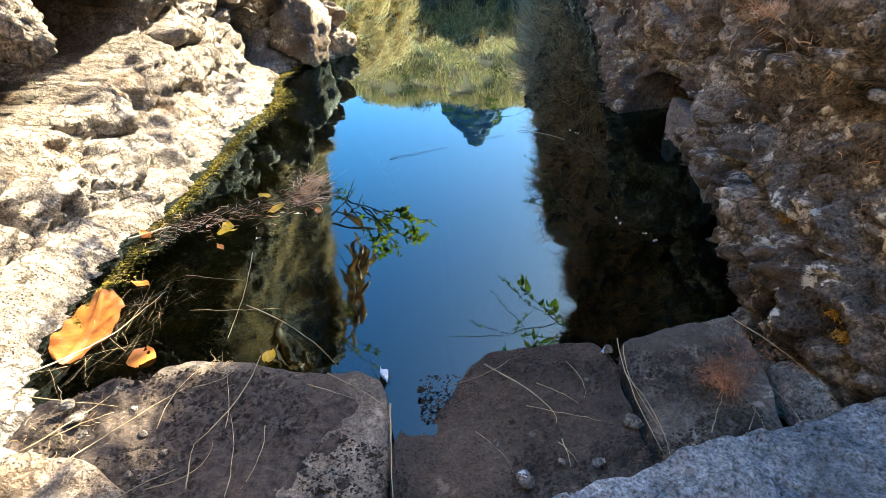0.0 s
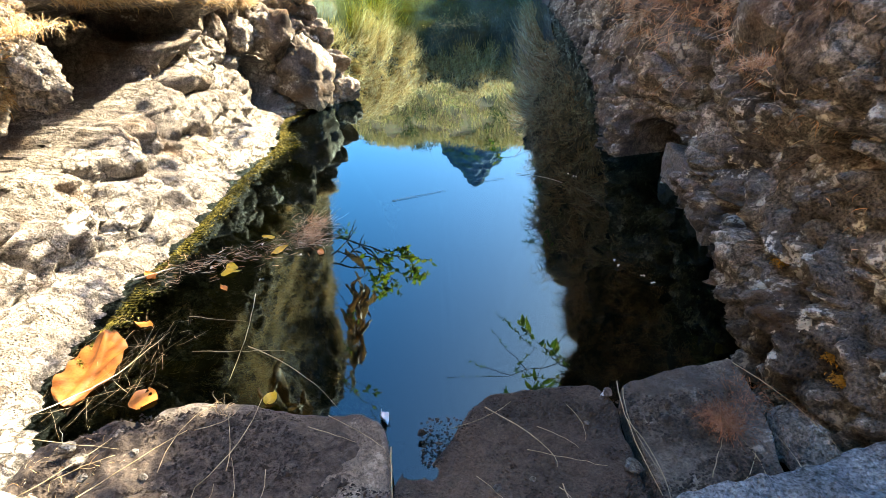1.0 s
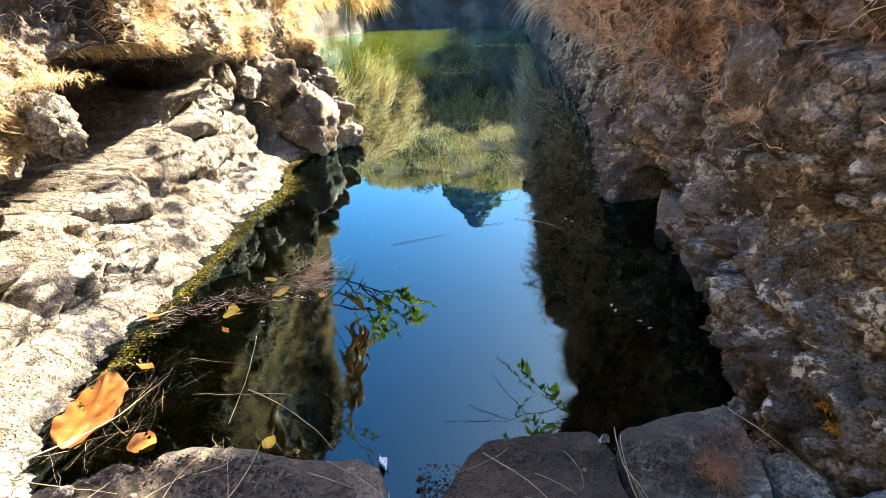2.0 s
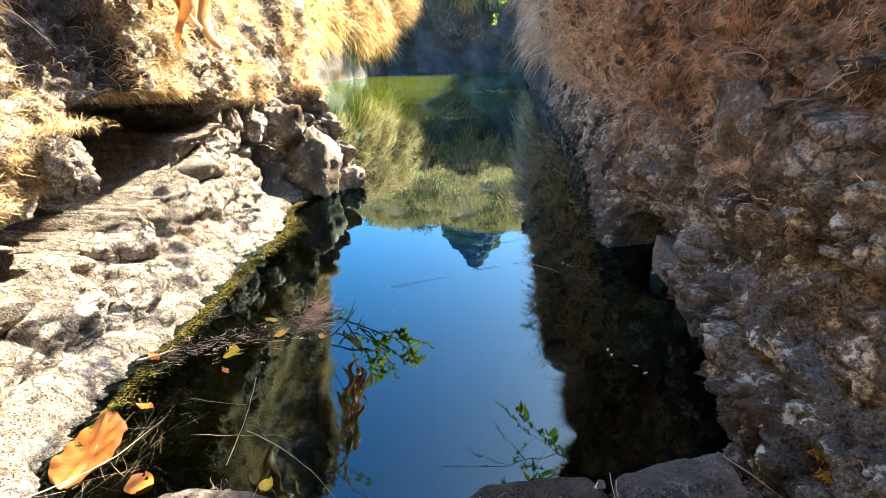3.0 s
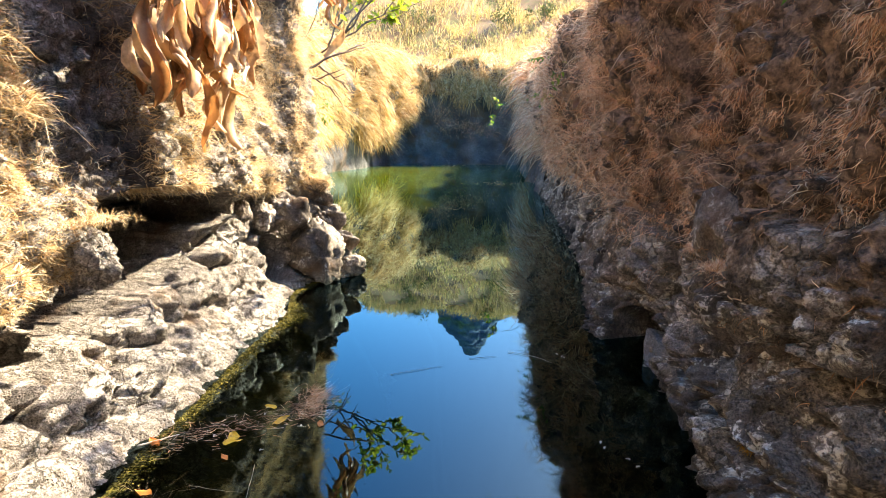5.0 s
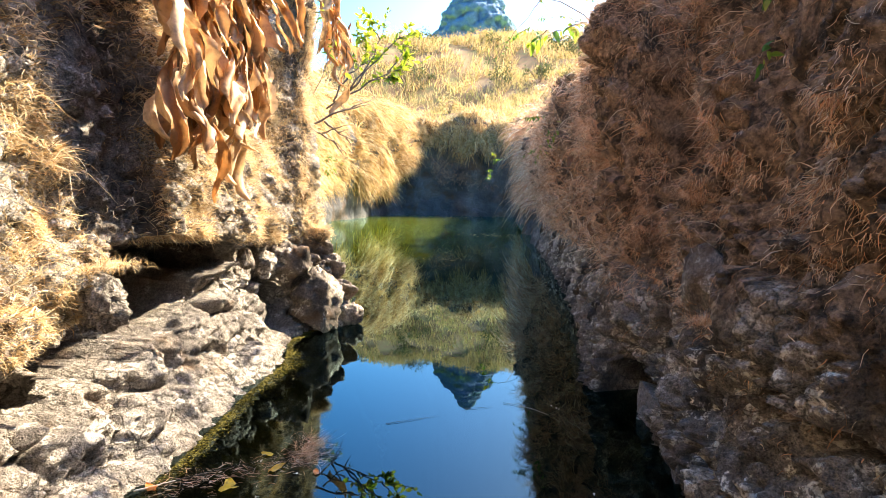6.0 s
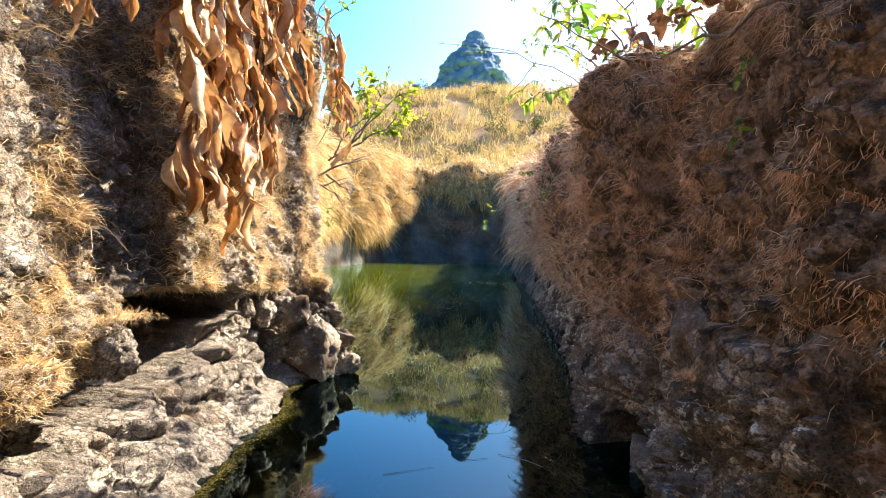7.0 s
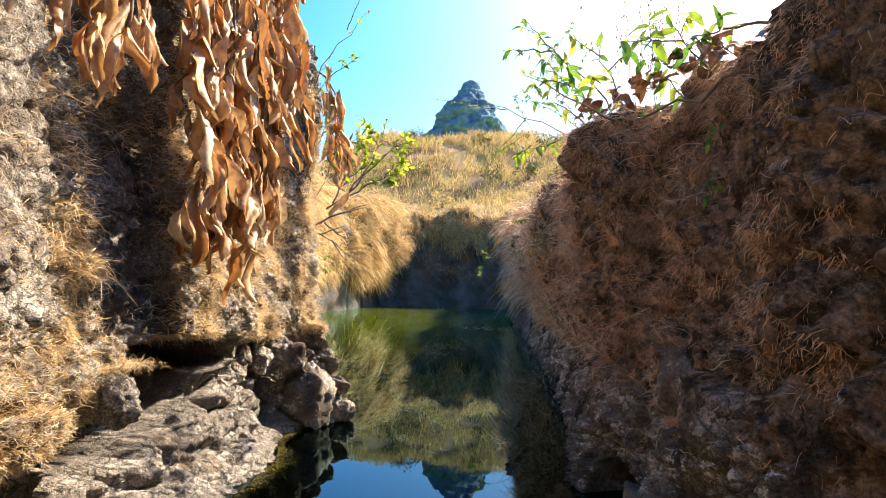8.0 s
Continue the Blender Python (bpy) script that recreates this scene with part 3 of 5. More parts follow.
def terrain(x, y):
    p = np.stack([x, y, np.zeros_like(x)], 1)
    d = pool_distance(x, y)
    top = np.where(x < 0.2, np.interp(y, [-3, 2.2, 2.8, 3.4, 8, 14, 21.5], [2.85, 2.65, 2.1, 1.85, 2.55, 3.1, 3.7]), np.interp(y, [-3, 0.8, 0.95, 2.0, 3.5, 4.3, 5.5, 8, 21.5], [2.85, 2.45, 1.24, 1.35, 1.28, 1.34, 1.48, 1.95, 3.7]))
    top = top + hill(x, y) + (0.7 * fbm(p * 0.16, 4, 61) + 1.1 * fbm(p * 0.05, 3, 66)) * smooth(22, 34, y) + 0.05 * fbm(p * 2, 3, 62)
    far = np.hypot(x, y - 20)
    top = top + (15 * fbm(p * 0.006, 3, 63) - 0.05 * far) * smooth(120, 500, far)
    shore = np.where(x < 0, 0.35, 2.0)
    bed = -0.05 - (np.clip(-d * shore, 0, 0.9) + 0.5 * smooth(0.25, 0.6, -d)) * (1 - 0.85 * smooth(4, 9, y))
    floor = -0.012 + 0.030 * np.maximum(smooth(-0.40, -0.47, x), smooth(0.26, 0.14, y)) + 0.010 * fbm(p * 7, 3, 64)
    low = np.where(y < 0.5, floor, bed + (floor - bed) * smooth(0.62, 0.45, y))
    edge = np.where(d < 0, low, np.minimum(low, -0.2))
    return np.where(d > 1.0, top, edge + (top - edge) * smooth(0.86, 0.98, d) * (d > 0))


def spaced(lo, hi, step, reach):
    mid = np.arange(lo, hi + step, step)
    out, s, at = [], step, hi + step
    while at < reach:
        s *= 1.16
        at += s
        out.append(at)
    low, s, at = [], step, lo
    while at > -reach:
        s *= 1.16
        at -= s
        low.append(at)
    return np.array(low[::-1] + list(mid) + out)


gx, gy = spaced(-3.6, 4.2, 0.07, 2600), spaced(-3, 24, 0.09, 2600)
GX, GY = np.meshgrid(gx, gy)
gz = terrain(GX.ravel(), GY.ravel())


def ground_material():
    m, n, l, b = material("earth_and_dry_turf")
    geo = n.new("ShaderNodeNewGeometry")
    sep = n.new("ShaderNodeSeparateXYZ")
    l.new(geo.outputs["Position"], sep.inputs[0])
    a = node(n, "ShaderNodeTexNoise", Scale=0.5, Detail=8.0, Roughness=0.7)
    f = node(n, "ShaderNodeTexNoise", Scale=45.0, Detail=6.0, Roughness=0.75)
    for t in (a, f):
        l.new(geo.outputs["Position"], t.inputs["Vector"])
    turf = ramp(n, l, a.outputs[0], [(0.35, (0.06, 0.035, 0.014)), (0.48, (0.17, 0.085, 0.025)), (0.6, (0.12, 0.10, 0.02)), (0.72, (0.20, 0.11, 0.035))])
    soil = ramp(n, l, f.outputs[0], [(0.3, (0.05, 0.037, 0.028)), (0.6, (0.12, 0.09, 0.065)), (0.8, (0.2, 0.16, 0.12))])
    high = n.new("ShaderNodeMapRange")
    high.inputs[1].default_value, high.inputs[2].default_value = 0.4, 1.4
    l.new(sep.outputs[2], high.inputs[0])
    land = mix(n, l, high.outputs[0], soil, turf)
    # mud under the water: olive near the top, painted almost black in the deep for the light lost there; green algae
    # further up the pool
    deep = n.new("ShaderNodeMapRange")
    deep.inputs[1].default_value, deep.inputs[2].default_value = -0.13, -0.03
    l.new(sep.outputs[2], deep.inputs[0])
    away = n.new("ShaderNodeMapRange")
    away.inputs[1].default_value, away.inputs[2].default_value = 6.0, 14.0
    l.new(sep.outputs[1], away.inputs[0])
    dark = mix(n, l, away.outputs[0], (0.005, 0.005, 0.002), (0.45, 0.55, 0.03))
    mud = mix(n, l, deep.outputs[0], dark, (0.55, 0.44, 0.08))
    wet = n.new("ShaderNodeMapRange")
    wet.inputs[1].default_value, wet.inputs[2].default_value = -0.03, 0.0
    l.new(sep.outputs[2], wet.inputs[0])
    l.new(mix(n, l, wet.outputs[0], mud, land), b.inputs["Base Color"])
    b.inputs["Roughness"].default_value = 0.95
    bump = node(n, "ShaderNodeBump", Strength=0.8, Distance=0.01)
    l.new(f.outputs[0], bump.inputs["Height"])
    l.new(bump.outputs[0], b.inputs["Normal"])
    return m


GROUND = ground_material()
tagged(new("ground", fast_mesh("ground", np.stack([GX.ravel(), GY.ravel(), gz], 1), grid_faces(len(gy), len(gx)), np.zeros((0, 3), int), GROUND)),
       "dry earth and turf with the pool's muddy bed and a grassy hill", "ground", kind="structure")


def water_material():
    m, n, l, b = material("still_green_water")
    n.remove(b)
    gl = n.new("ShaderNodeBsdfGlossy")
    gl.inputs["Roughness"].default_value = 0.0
    # blue tint put into the gloss colour to make the mirrored sky bluer
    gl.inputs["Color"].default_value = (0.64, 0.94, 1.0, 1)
    tr = n.new("ShaderNodeBsdfTransparent")
    tr.inputs[0].default_value = (0.12, 0.115, 0.045, 1)
    fr = n.new("ShaderNodeFresnel")
    fr.inputs[0].default_value = 1.47
    ripple = node(n, "ShaderNodeTexNoise", Scale=5.0, Detail=3.0, Roughness=0.5)
    l.new(n.new("ShaderNodeNewGeometry").outputs["Position"], ripple.inputs["Vector"])
    bump = node(n, "ShaderNodeBump", Strength=0.02, Distance=0.01)
    l.new(ripple.outputs[0], bump.inputs["Height"])
    l.new(bump.outputs[0], gl.inputs["Normal"])
    # algae make the far, wider part of the pool cloudy
    murk = n.new("ShaderNodeBsdfDiffuse")
    murk.inputs[0].default_value = (0.085, 0.105, 0.006, 1)
    sep = n.new("ShaderNodeSeparateXYZ")
    l.new(n["Geometry"].outputs["Position"], sep.inputs[0])
    away = n.new("ShaderNodeMapRange")
    away.inputs[1].default_value, away.inputs[2].default_value = 5.0, 13.0
    l.new(sep.outputs[1], away.inputs[0])
    body = n.new("ShaderNodeMixShader")
    l.new(away.outputs[0], body.inputs[0])
    l.new(tr.outputs[0], body.inputs[1])
    l.new(murk.outputs[0], body.inputs[2])
    ms = n.new("ShaderNodeMixShader")
    l.new(fr.outputs[0], ms.inputs[0])
    l.new(body.outputs[0], ms.inputs[1])
    l.new(gl.outputs[0], ms.inputs[2])
    l.new(ms.outputs[0], n["Material Output"].inputs[0])
    return m


wx, wy = np.meshgrid(np.linspace(-3.6, 4.2, 14), np.linspace(0.41, 22.4, 30))
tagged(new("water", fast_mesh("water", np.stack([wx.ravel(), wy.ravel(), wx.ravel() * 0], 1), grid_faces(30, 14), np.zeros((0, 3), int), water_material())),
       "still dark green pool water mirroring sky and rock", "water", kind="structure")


# ---------------------------------------------------------------- the far pinnacle and the ridge beyond the hill
def pinnacle():
    zz = np.array([20, 60, 90, 105, 118, 125, 127, 133, 134.5, 141, 143, 150, 151, 157, 159.3])
    rr = np.array([84, 56, 42, 34, 29, 26, 23.5, 21.5, 18.5, 16.5, 13, 10.5, 8, 5.5, 1.5])
    z = np.concatenate([np.linspace(20, 110, 14), np.linspace(112, 159.3, 60)])
    w = np.linspace(0, 2 * np.pi, 110, endpoint=False)
    Z, W = np.meshgrid(z, w, indexing="ij")
    R = np.interp(Z, zz, rr)
    p = np.stack([np.cos(W) * R, np.sin(W) * R * 0.8, Z], -1).reshape(-1, 3)
    d1, d2, own = cells(p * [0.09, 0.09, 0.05], 71)
    k = 1 + (np.minimum(d2 - d1, 0.25) - 0.1) * 0.3 + (own - 0.5) * 0.22 + 0.16 * fbm(p * 0.16, 5, 72)
    k = 1 + (k - 1) * smooth(160, 156, p[:, 2])
    p[:, :2] *= k[:, None]
    p += [26, 400, 0]
    # blue of the distance haze is mixed into the rock's base colours
    m = rock_material("haze_tinted_rock", (0.06, 0.12, 0.20), (0.09, 0.175, 0.28), (0.125, 0.22, 0.33), (0.16, 0.25, 0.35), 0.2, scale=0.02, pits=0.0, cracks=0.3, stain=(0.12, 0.21, 0.30))
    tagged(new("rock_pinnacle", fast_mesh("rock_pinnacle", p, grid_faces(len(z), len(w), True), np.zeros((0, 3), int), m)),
           "distant rock pinnacle above the hill, coloured blue for haze", "mountain", kind="structure")


pinnacle()


def ridge():
    x = np.linspace(-600, 900, 160)
    prof = 330 + 40 * fbm(np.stack([x * 0.006, x * 0, x * 0], 1), 4, 75) + np.interp(x, [-600, 100, 260, 420, 900], [-260, -140, -8, -50, -120])
    rows = [np.stack([x, np.full_like(x, 1500 - 40 * k), prof * h], 1) for k, h in enumerate((1.0, 0.8, 0.5, 0.1))]
    # the slope's pale blue-grey is haze painted on as base colour
    m = plain_material("haze_tinted_slope", (0.22, 0.27, 0.33), (0.32, 0.35, 0.38), 0.02, 0.95)
    tagged(new("distant_ridge", fast_mesh("distant_ridge", np.concatenate(rows), grid_faces(4, len(x)), np.zeros((0, 3), int), m)),
           "faint hazy mountain ridge on the horizon", "mountain", kind="structure")


ridge()


# ---------------------------------------------------------------- stones of the sill in front
def smooth_outline(corners, n=110, soft=0.05):
    p = np.array(corners, float)
    c = p.mean(0)
    w = np.linspace(0, 2 * np.pi, n, endpoint=False)
    out = []
    for a in w:
        d = np.array([math.cos(a), math.sin(a)])
        best = 0.01
        for (x0, y0), (x1, y1) in zip(p, np.roll(p, -1, 0)):
            e = np.array([x1 - x0, y1 - y0])
            den = d[0] * e[1] - d[1] * e[0]
            if abs(den) < 1e-9:
                continue
            r = ((x0 - c[0]) * e[1] - (y0 - c[1]) * e[0]) / den
            u = ((x0 - c[0]) * d[1] - (y0 - c[1]) * d[0]) / den
            if r > 0 and -1e-6 <= u <= 1 + 1e-6:
                best = max(best, r)
        out.append(best)
    out = np.array(out)
    k = np.array([1, 2, 3, 2, 1]) / 9
    out = np.convolve(np.concatenate([out[-2:], out, out[:2]]), k, "valid")
    return c, w, out


def slab(name, corners, top, tilt, depth, mat, seed, rough=0.006, label="", dip=None):
    """A flat stone with a worn, rounded rim over the given outline. tilt: rise of its top per metre in x and y; dip: a place (x, y), reach and depth of a hollow in it."""
    c, w, r = smooth_outline(corners, 220)
    rings = [(f, 0.0) for f in np.linspace(0.02, 0.955, 60)] + [(0.972, -0.0015), (0.985, -0.005), (0.995, -0.012), (1.0, -0.024), (1.0, -0.05), (0.97, -depth)]
    verts = []
    for f, dz in rings:
        x, y = c[0] + np.cos(w) * r * f, c[1] + np.sin(w) * r * f
        verts.append(np.stack([x, y, top + dz + tilt[0] * (x - c[0]) + tilt[1] * (y - c[1])], 1))
    v = np.concatenate(verts)
    d1, d2, own = cells(v * 22, seed)
    rel = rough * (1.1 * fbm(v * 9, 4, seed) + 0.6 * fbm(v * 45, 3, seed + 5)) + rough * 0.5 * (0.4 - d1)
    v[:, 2] += rel
    if dip:
        v[:, 2] -= dip[3] * np.exp(-((v[:, 0] - dip[0]) ** 2 + (v[:, 1] - dip[1]) ** 2) / dip[2] ** 2)
    out = np.stack([v[:, 0] - c[0], v[:, 1] - c[1]], 1)
    v[:, :2] += out * (0.04 * fbm(v * 14, 3, seed + 9))[:, None]
    n = len(w)
    quads = grid_faces(len(rings), n, True)
    cap = np.stack([np.full(n, len(v)), np.arange(n), (np.arange(n) + 1) % n], 1)
    v = np.concatenate([v, [[c[0], c[1], top]]])
    return tagged(new(name, fast_mesh(name, v, quads, cap, mat)), label, "stone", "stones of the sill")


slab("sill_stone", [(-0.45, 0.50), (-0.437, 0.548), (-0.40, 0.566), (-0.318, 0.562), (-0.228, 0.542), (-0.128, 0.532), (-0.092, 0.515), (-0.083, 0.49), (-0.078, 0.42), (-0.074, 0.30), (-0.08, 0.12), (-0.3, 0.12), (-0.47, 0.25), (-0.47, 0.40)],
     0.042, (0, 0), 0.12, ROCK_SLAB, 101, 0.0035, label="broad soil-stained dark stone slab at the water's edge")
slab("sill_stone", [(-0.078, 0.44), (-0.066, 0.480), (-0.036, 0.470), (-0.004, 0.510), (0.025, 0.548), (0.057, 0.577), (0.11, 0.586), (0.165, 0.589), (0.228, 0.590), (0.247, 0.56), (0.243, 0.46), (0.24, 0.36), (0.2, 0.12), (-0.07, 0.12), (-0.077, 0.30)],
     0.034, (0.07, -0.03), 0.12, ROCK_MUD, 111, 0.0035, "dark muddy stone slab sloping into the water", (-0.035, 0.46, 0.075, 0.030))
slab("sill_stone", [(0.258, 0.55), (0.262, 0.575), (0.336, 0.602), (0.40, 0.618), (0.45, 0.625), (0.452, 0.56), (0.43, 0.457), (0.41, 0.39), (0.33, 0.3), (0.252, 0.34), (0.254, 0.48)],
     0.050, (0.08, 0.0), 0.14, ROCK_SLAB, 121, 0.007, "rough dark stone with a dry tuft on top")
slab("sill_stone", [(0.06, 0.300), (0.095, 0.312), (0.187, 0.335), (0.26, 0.362), (0.383, 0.386), (0.47, 0.41), (0.60, 0.43), (0.75, 0.2), (0.55, -0.05), (0.2, -0.05), (0.04, 0.1)],
     0.072, (0.05, 0.02), 0.16, ROCK_BLUE, 131, 0.010, "pitted blue-grey stone block")
slab("sill_stone", [(-0.66, 0.40), (-0.575, 0.412), (-0.449, 0.38), (-0.371, 0.34), (-0.35, 0.22), (-0.45, 0.0), (-0.72, 0.0), (-0.75, 0.3)],
     0.065, (-0.05, 0), 0.16, ROCK_PALE, 141, 0.01, label="pale rounded stone half in the sun")


def boulder(name, centre, size, mat, seed, turn=(0, 0, 0), lumps=0.16, label="", category="stone", group="", edges=0.0):
    """A worn rock: a sphere squared by edges, broken up by lumps and cracks."""
    n, m = (34, 46) if max(size) > 0.03 else (14, 18)
    a = np.linspace(0.0, np.pi, n)
    b = np.linspace(0, 2 * np.pi, m, endpoint=False)
    A, B = np.meshgrid(a, b, indexing="ij")
    p = np.stack([np.sin(A) * np.cos(B), np.sin(A) * np.sin(B), np.cos(A)], -1).reshape(-1, 3)
    if edges:
        k = np.max(np.abs(p), axis=1, keepdims=True)
        p = p * (1 - edges) + p / k * edges * 0.8
    g = np.random.default_rng(seed)
    for _ in range(13):
        axis = g.normal(size=3)
        axis /= np.linalg.norm(axis)
        over = np.maximum(0, p @ axis - g.uniform(0.62, 0.9))
        p = p - axis * over[:, None] * 0.92
    q = p + seed
    d1, d2, own = cells(q * 1.4, seed)
    k = 1 - lumps * 0.5 * np.exp(-(d2 - d1) * 16) + lumps * 0.45 * fbm(q * 2.2, 5, seed, 0.6) + lumps * 0.14 * fbm(q * 14, 3, seed + 2)
    p = p * k[:, None] * np.array(size)
    me = fast_mesh(name, p, grid_faces(n, m, True), np.zeros((0, 3), int), mat)
    ob = new(name, me)
    ob.matrix_basis = pose(*centre, *turn)
    return tagged(ob, label, category, group)


for c, sz, sd, tn, ed in (((-0.65, 2.66, 0.15), (0.16, 0.18, 0.20), 3, (0, 10, 20), 0.5), ((-0.50, 2.76, 0.04), (0.08, 0.11, 0.09), 5, (0, 0, 50), 0.4), ((-0.74, 2.52, 0.34), (0.11, 0.10, 0.15), 8, (10, 0, 0), 0.5)):
    boulder("boulder", c, sz, ROCK_DARK, sd, tn, 0.34, "dark weathered boulder at the foot of the rock face", group="boulders by the pool", edges=ed)
for c, sz, sd in (((-0.80, 1.05, 0.455), (0.065, 0.075, 0.085), 11), ((-0.90, 2.11, 0.44), (0.045, 0.035, 0.06), 14), ((-0.87, 2.13, 0.34), (0.05, 0.05, 0.05), 15), ((-0.88, 2.24, 0.42), (0.05, 0.04, 0.07), 16), ((-0.85, 2.40, 0.36), (0.07, 0.06, 0.09), 18)):
    boulder("boulder", c, sz, ROCK_PALE if sd == 11 else ROCK_DARK, sd, (0, 0, sd * 20), 0.42, "pale weathered stone wedged under the overhang" if sd == 11 else "brown weathered stone wedged under the overhang", group="boulders by the pool", edges=0.7)
def wall_slab(corners, x, lean, yaw, seed, words):
    """A flat squared stone in the shaded face; corners: its outline in y and z, from its middle."""
    c = np.mean(corners, 0)
    ob = slab("wall_stone", [(b[0] - c[0], b[1] - c[1]) for b in corners], 0.0, (0, 0), 0.09, ROCK_STONE, seed, 0.004, words)
    ob.matrix_basis = Matrix.Translation((x, c[0], c[1])) @ Matrix.Rotation(radians(yaw), 4, "Z") @ Matrix.Rotation(radians(lean), 4, "Y") @ Matrix(((0, 0, -1, 0), (1, 0, 0, 0), (0, 1, 0, 0), (0, 0, 0, 1)))
    tagged(ob, words, "stone", "stones in the rock face")


wall_slab([(1.33, 0.062), (1.14, 0.088), (1.095, 0.045), (1.07, -0.05), (1.285, -0.04)][::-1], 0.634, 12, -11, 31, "smooth flat grey stone set in the rock face")
wall_slab([(1.60, 0.10), (1.385, 0.085), (1.35, 0.02), (1.355, -0.04), (1.52, -0.04), (1.60, 0.03)][::-1], 0.684, 12, -3, 33, "smooth grey stone set in the rock face")
for c, sz, sd, tn, words in (((0.745, 1.27, 0.50), (0.07, 0.16, 0.12), 35, (0, 0, 0), "rounded brown stone bulging from the rock face"), ((0.755, 1.80, 0.40), (0.05, 0.10, 0.08), 39, (25, 0, 0), "angular brown stone in the rock face"),
                             ((0.485, 0.475, 0.012), (0.05, 0.075, 0.045), 43, (0, 0, 0), "small dark stone wedged between the sill and the rock face"), ((0.565, 0.60, 0.185), (0.035, 0.05, 0.035), 45, (0, 0, 30), "lichened grey knob of stone in the rock face")):
    boulder("wall_stone", c, sz, ROCK_DARK, sd, tn, 0.2, words, group="stones in the rock face", edges=0.7)


# ---------------------------------------------------------------- dry grass on the faces
def on_face(name, count, seed, keep):
    """Random places on a face, with the normals into the open; keep(x, y, z) gives the chance of each."""
    rng = np.random.default_rng(seed)
    p, n = FACES[name]
    rows, cols = p.shape[:2]
    area = np.linalg.norm(p[1:, :-1] - p[:-1, :-1], axis=-1) * np.linalg.norm(p[:-1, 1:] - p[:-1, :-1], axis=-1)
    q = p[:-1, :-1].reshape(-1, 3)
    chance = np.clip(keep(q[:, 0], q[:, 1], q[:, 2]), 0, 1) * area.ravel()
    pick = rng.choice(len(q), count, p=chance / chance.sum())
    i, j = pick // (cols - 1), pick % (cols - 1)
    u, v = rng.random((count, 1)), rng.random((count, 1))
    roots = p[i, j] + (p[i + 1, j] - p[i, j]) * u + (p[i, j + 1] - p[i, j]) * v
    return roots, n[i, j], rng


def grass_on(name, face, count, seed, keep, length, width, droop, curl, mat, label, spread=0.7, out=0.6, up=0.15, steps=4):
    roots, n, rng = on_face(face, count, seed, keep)
    ways = n * out + rng.normal(size=n.shape) * spread * 0.5 + np.array([0, 0, up])
    lengths = rng.uniform(length[0], length[1], count) * (0.7 + 0.6 * rng.random(count) ** 2)
    widths = rng.uniform(width[0], width[1], count)
    me = blades(name, roots - n * 0.006, ways, lengths, widths, droop, curl, mat, seed + 1, steps)
    return tagged(new(name, me), label, "dry grass", kind="stuff")


def tussocks(name, face, clumps, each, seed, keep, length, width, mat, label, out=0.6, droop=1.1, curl=0.10, radius=0.05):
    """Tufts of long blades that spring from one spot and droop together, each tuft its own way."""
    roots, n, rng = on_face(face, clumps, seed, keep)
    i = np.repeat(np.arange(clumps), each)
    lean = rng.normal(size=(clumps, 3)) * 0.35
    size = rng.uniform(*length, clumps)
    at = roots[i] + rng.normal(size=(len(i), 3)) * (radius * size[i] / length[1])[:, None] - n[i] * 0.01
    ways = n[i] * out + lean[i] + rng.normal(size=(len(i), 3)) * 0.32 + [0, 0, 0.25]
    me = blades(name, at, ways, size[i] * rng.uniform(0.55, 1.1, len(i)), rng.uniform(*width, len(i)), droop, curl, mat, seed + 1, 4)
    return tagged(new(name, me), label, "dry grass", kind="stuff")


def field(x, y, z, scale, seed):
    return fbm(np.stack([x, y, z], 1) * scale, 3, seed)


def left_patch(x, y, z):
    f = field(x, y, z, np.array([4.0, 4.0, 2.2]), 201)
    lip = left_lip(y)
    column = smooth(0.89, 0.95, y + 0.06 * f) * smooth(1.07, 1.02, y + 0.03 * f) * smooth(1.25, 1.0, z)
    bulge = smooth(1.12, 1.06, y) * smooth(0.32, 0.18, z - lip + 0.08 * f)
    seam = smooth(1.35, 1.37, y + 0.02 * f) * smooth(1.46, 1.42, y + 0.03 * f) * smooth(1.3, 1.0, z)
    broad = smooth(1.46, 1.62, y + 0.12 * f) * smooth(-0.42, -0.05, f + 0.3 * smooth(0.2, 0.0, z - lip))
    high = smooth(0.95, 1.1, z + 0.1 * f) * smooth(-0.1, 0.2, f) * 0.5
    clump = 0.12 + 0.88 * smooth(-0.12, 0.10, field(x, y, z, np.array([11, 11, 6]), 203))
    bare = 1 - 0.92 * panel(y, z) * smooth(1.3, 1.0, z)
    grown = np.clip(np.maximum.reduce([column, bulge, seam, broad, high]) * bare + 0.05, 0, 1)
    return smooth(0.35, 0.6, y) * smooth(3.8, 3.3, y) * smooth(2.2, 1.5, z) * smooth(-0.01, 0.03, z - lip) * grown * clump


grass_on("dry_grass", "wall_left", 44000, 305, lambda x, y, z: left_patch(x, y, z) * smooth(1.12, 1.05, y) * smooth(0.95, 0.7, z), (0.012, 0.036), (0.0009, 0.0019), 0.6, 1.0, STRAW_GOLD, "thick golden grass mat on the bulge of the sunlit rock face", steps=3)
grass_on("dry_grass", "wall_left", 80000, 301, left_patch, (0.02, 0.06), (0.0018, 0.0034), 0.5, 0.7, STRAW_GOLD, "golden tangled dry grass clinging to the sunlit rock face", steps=3)
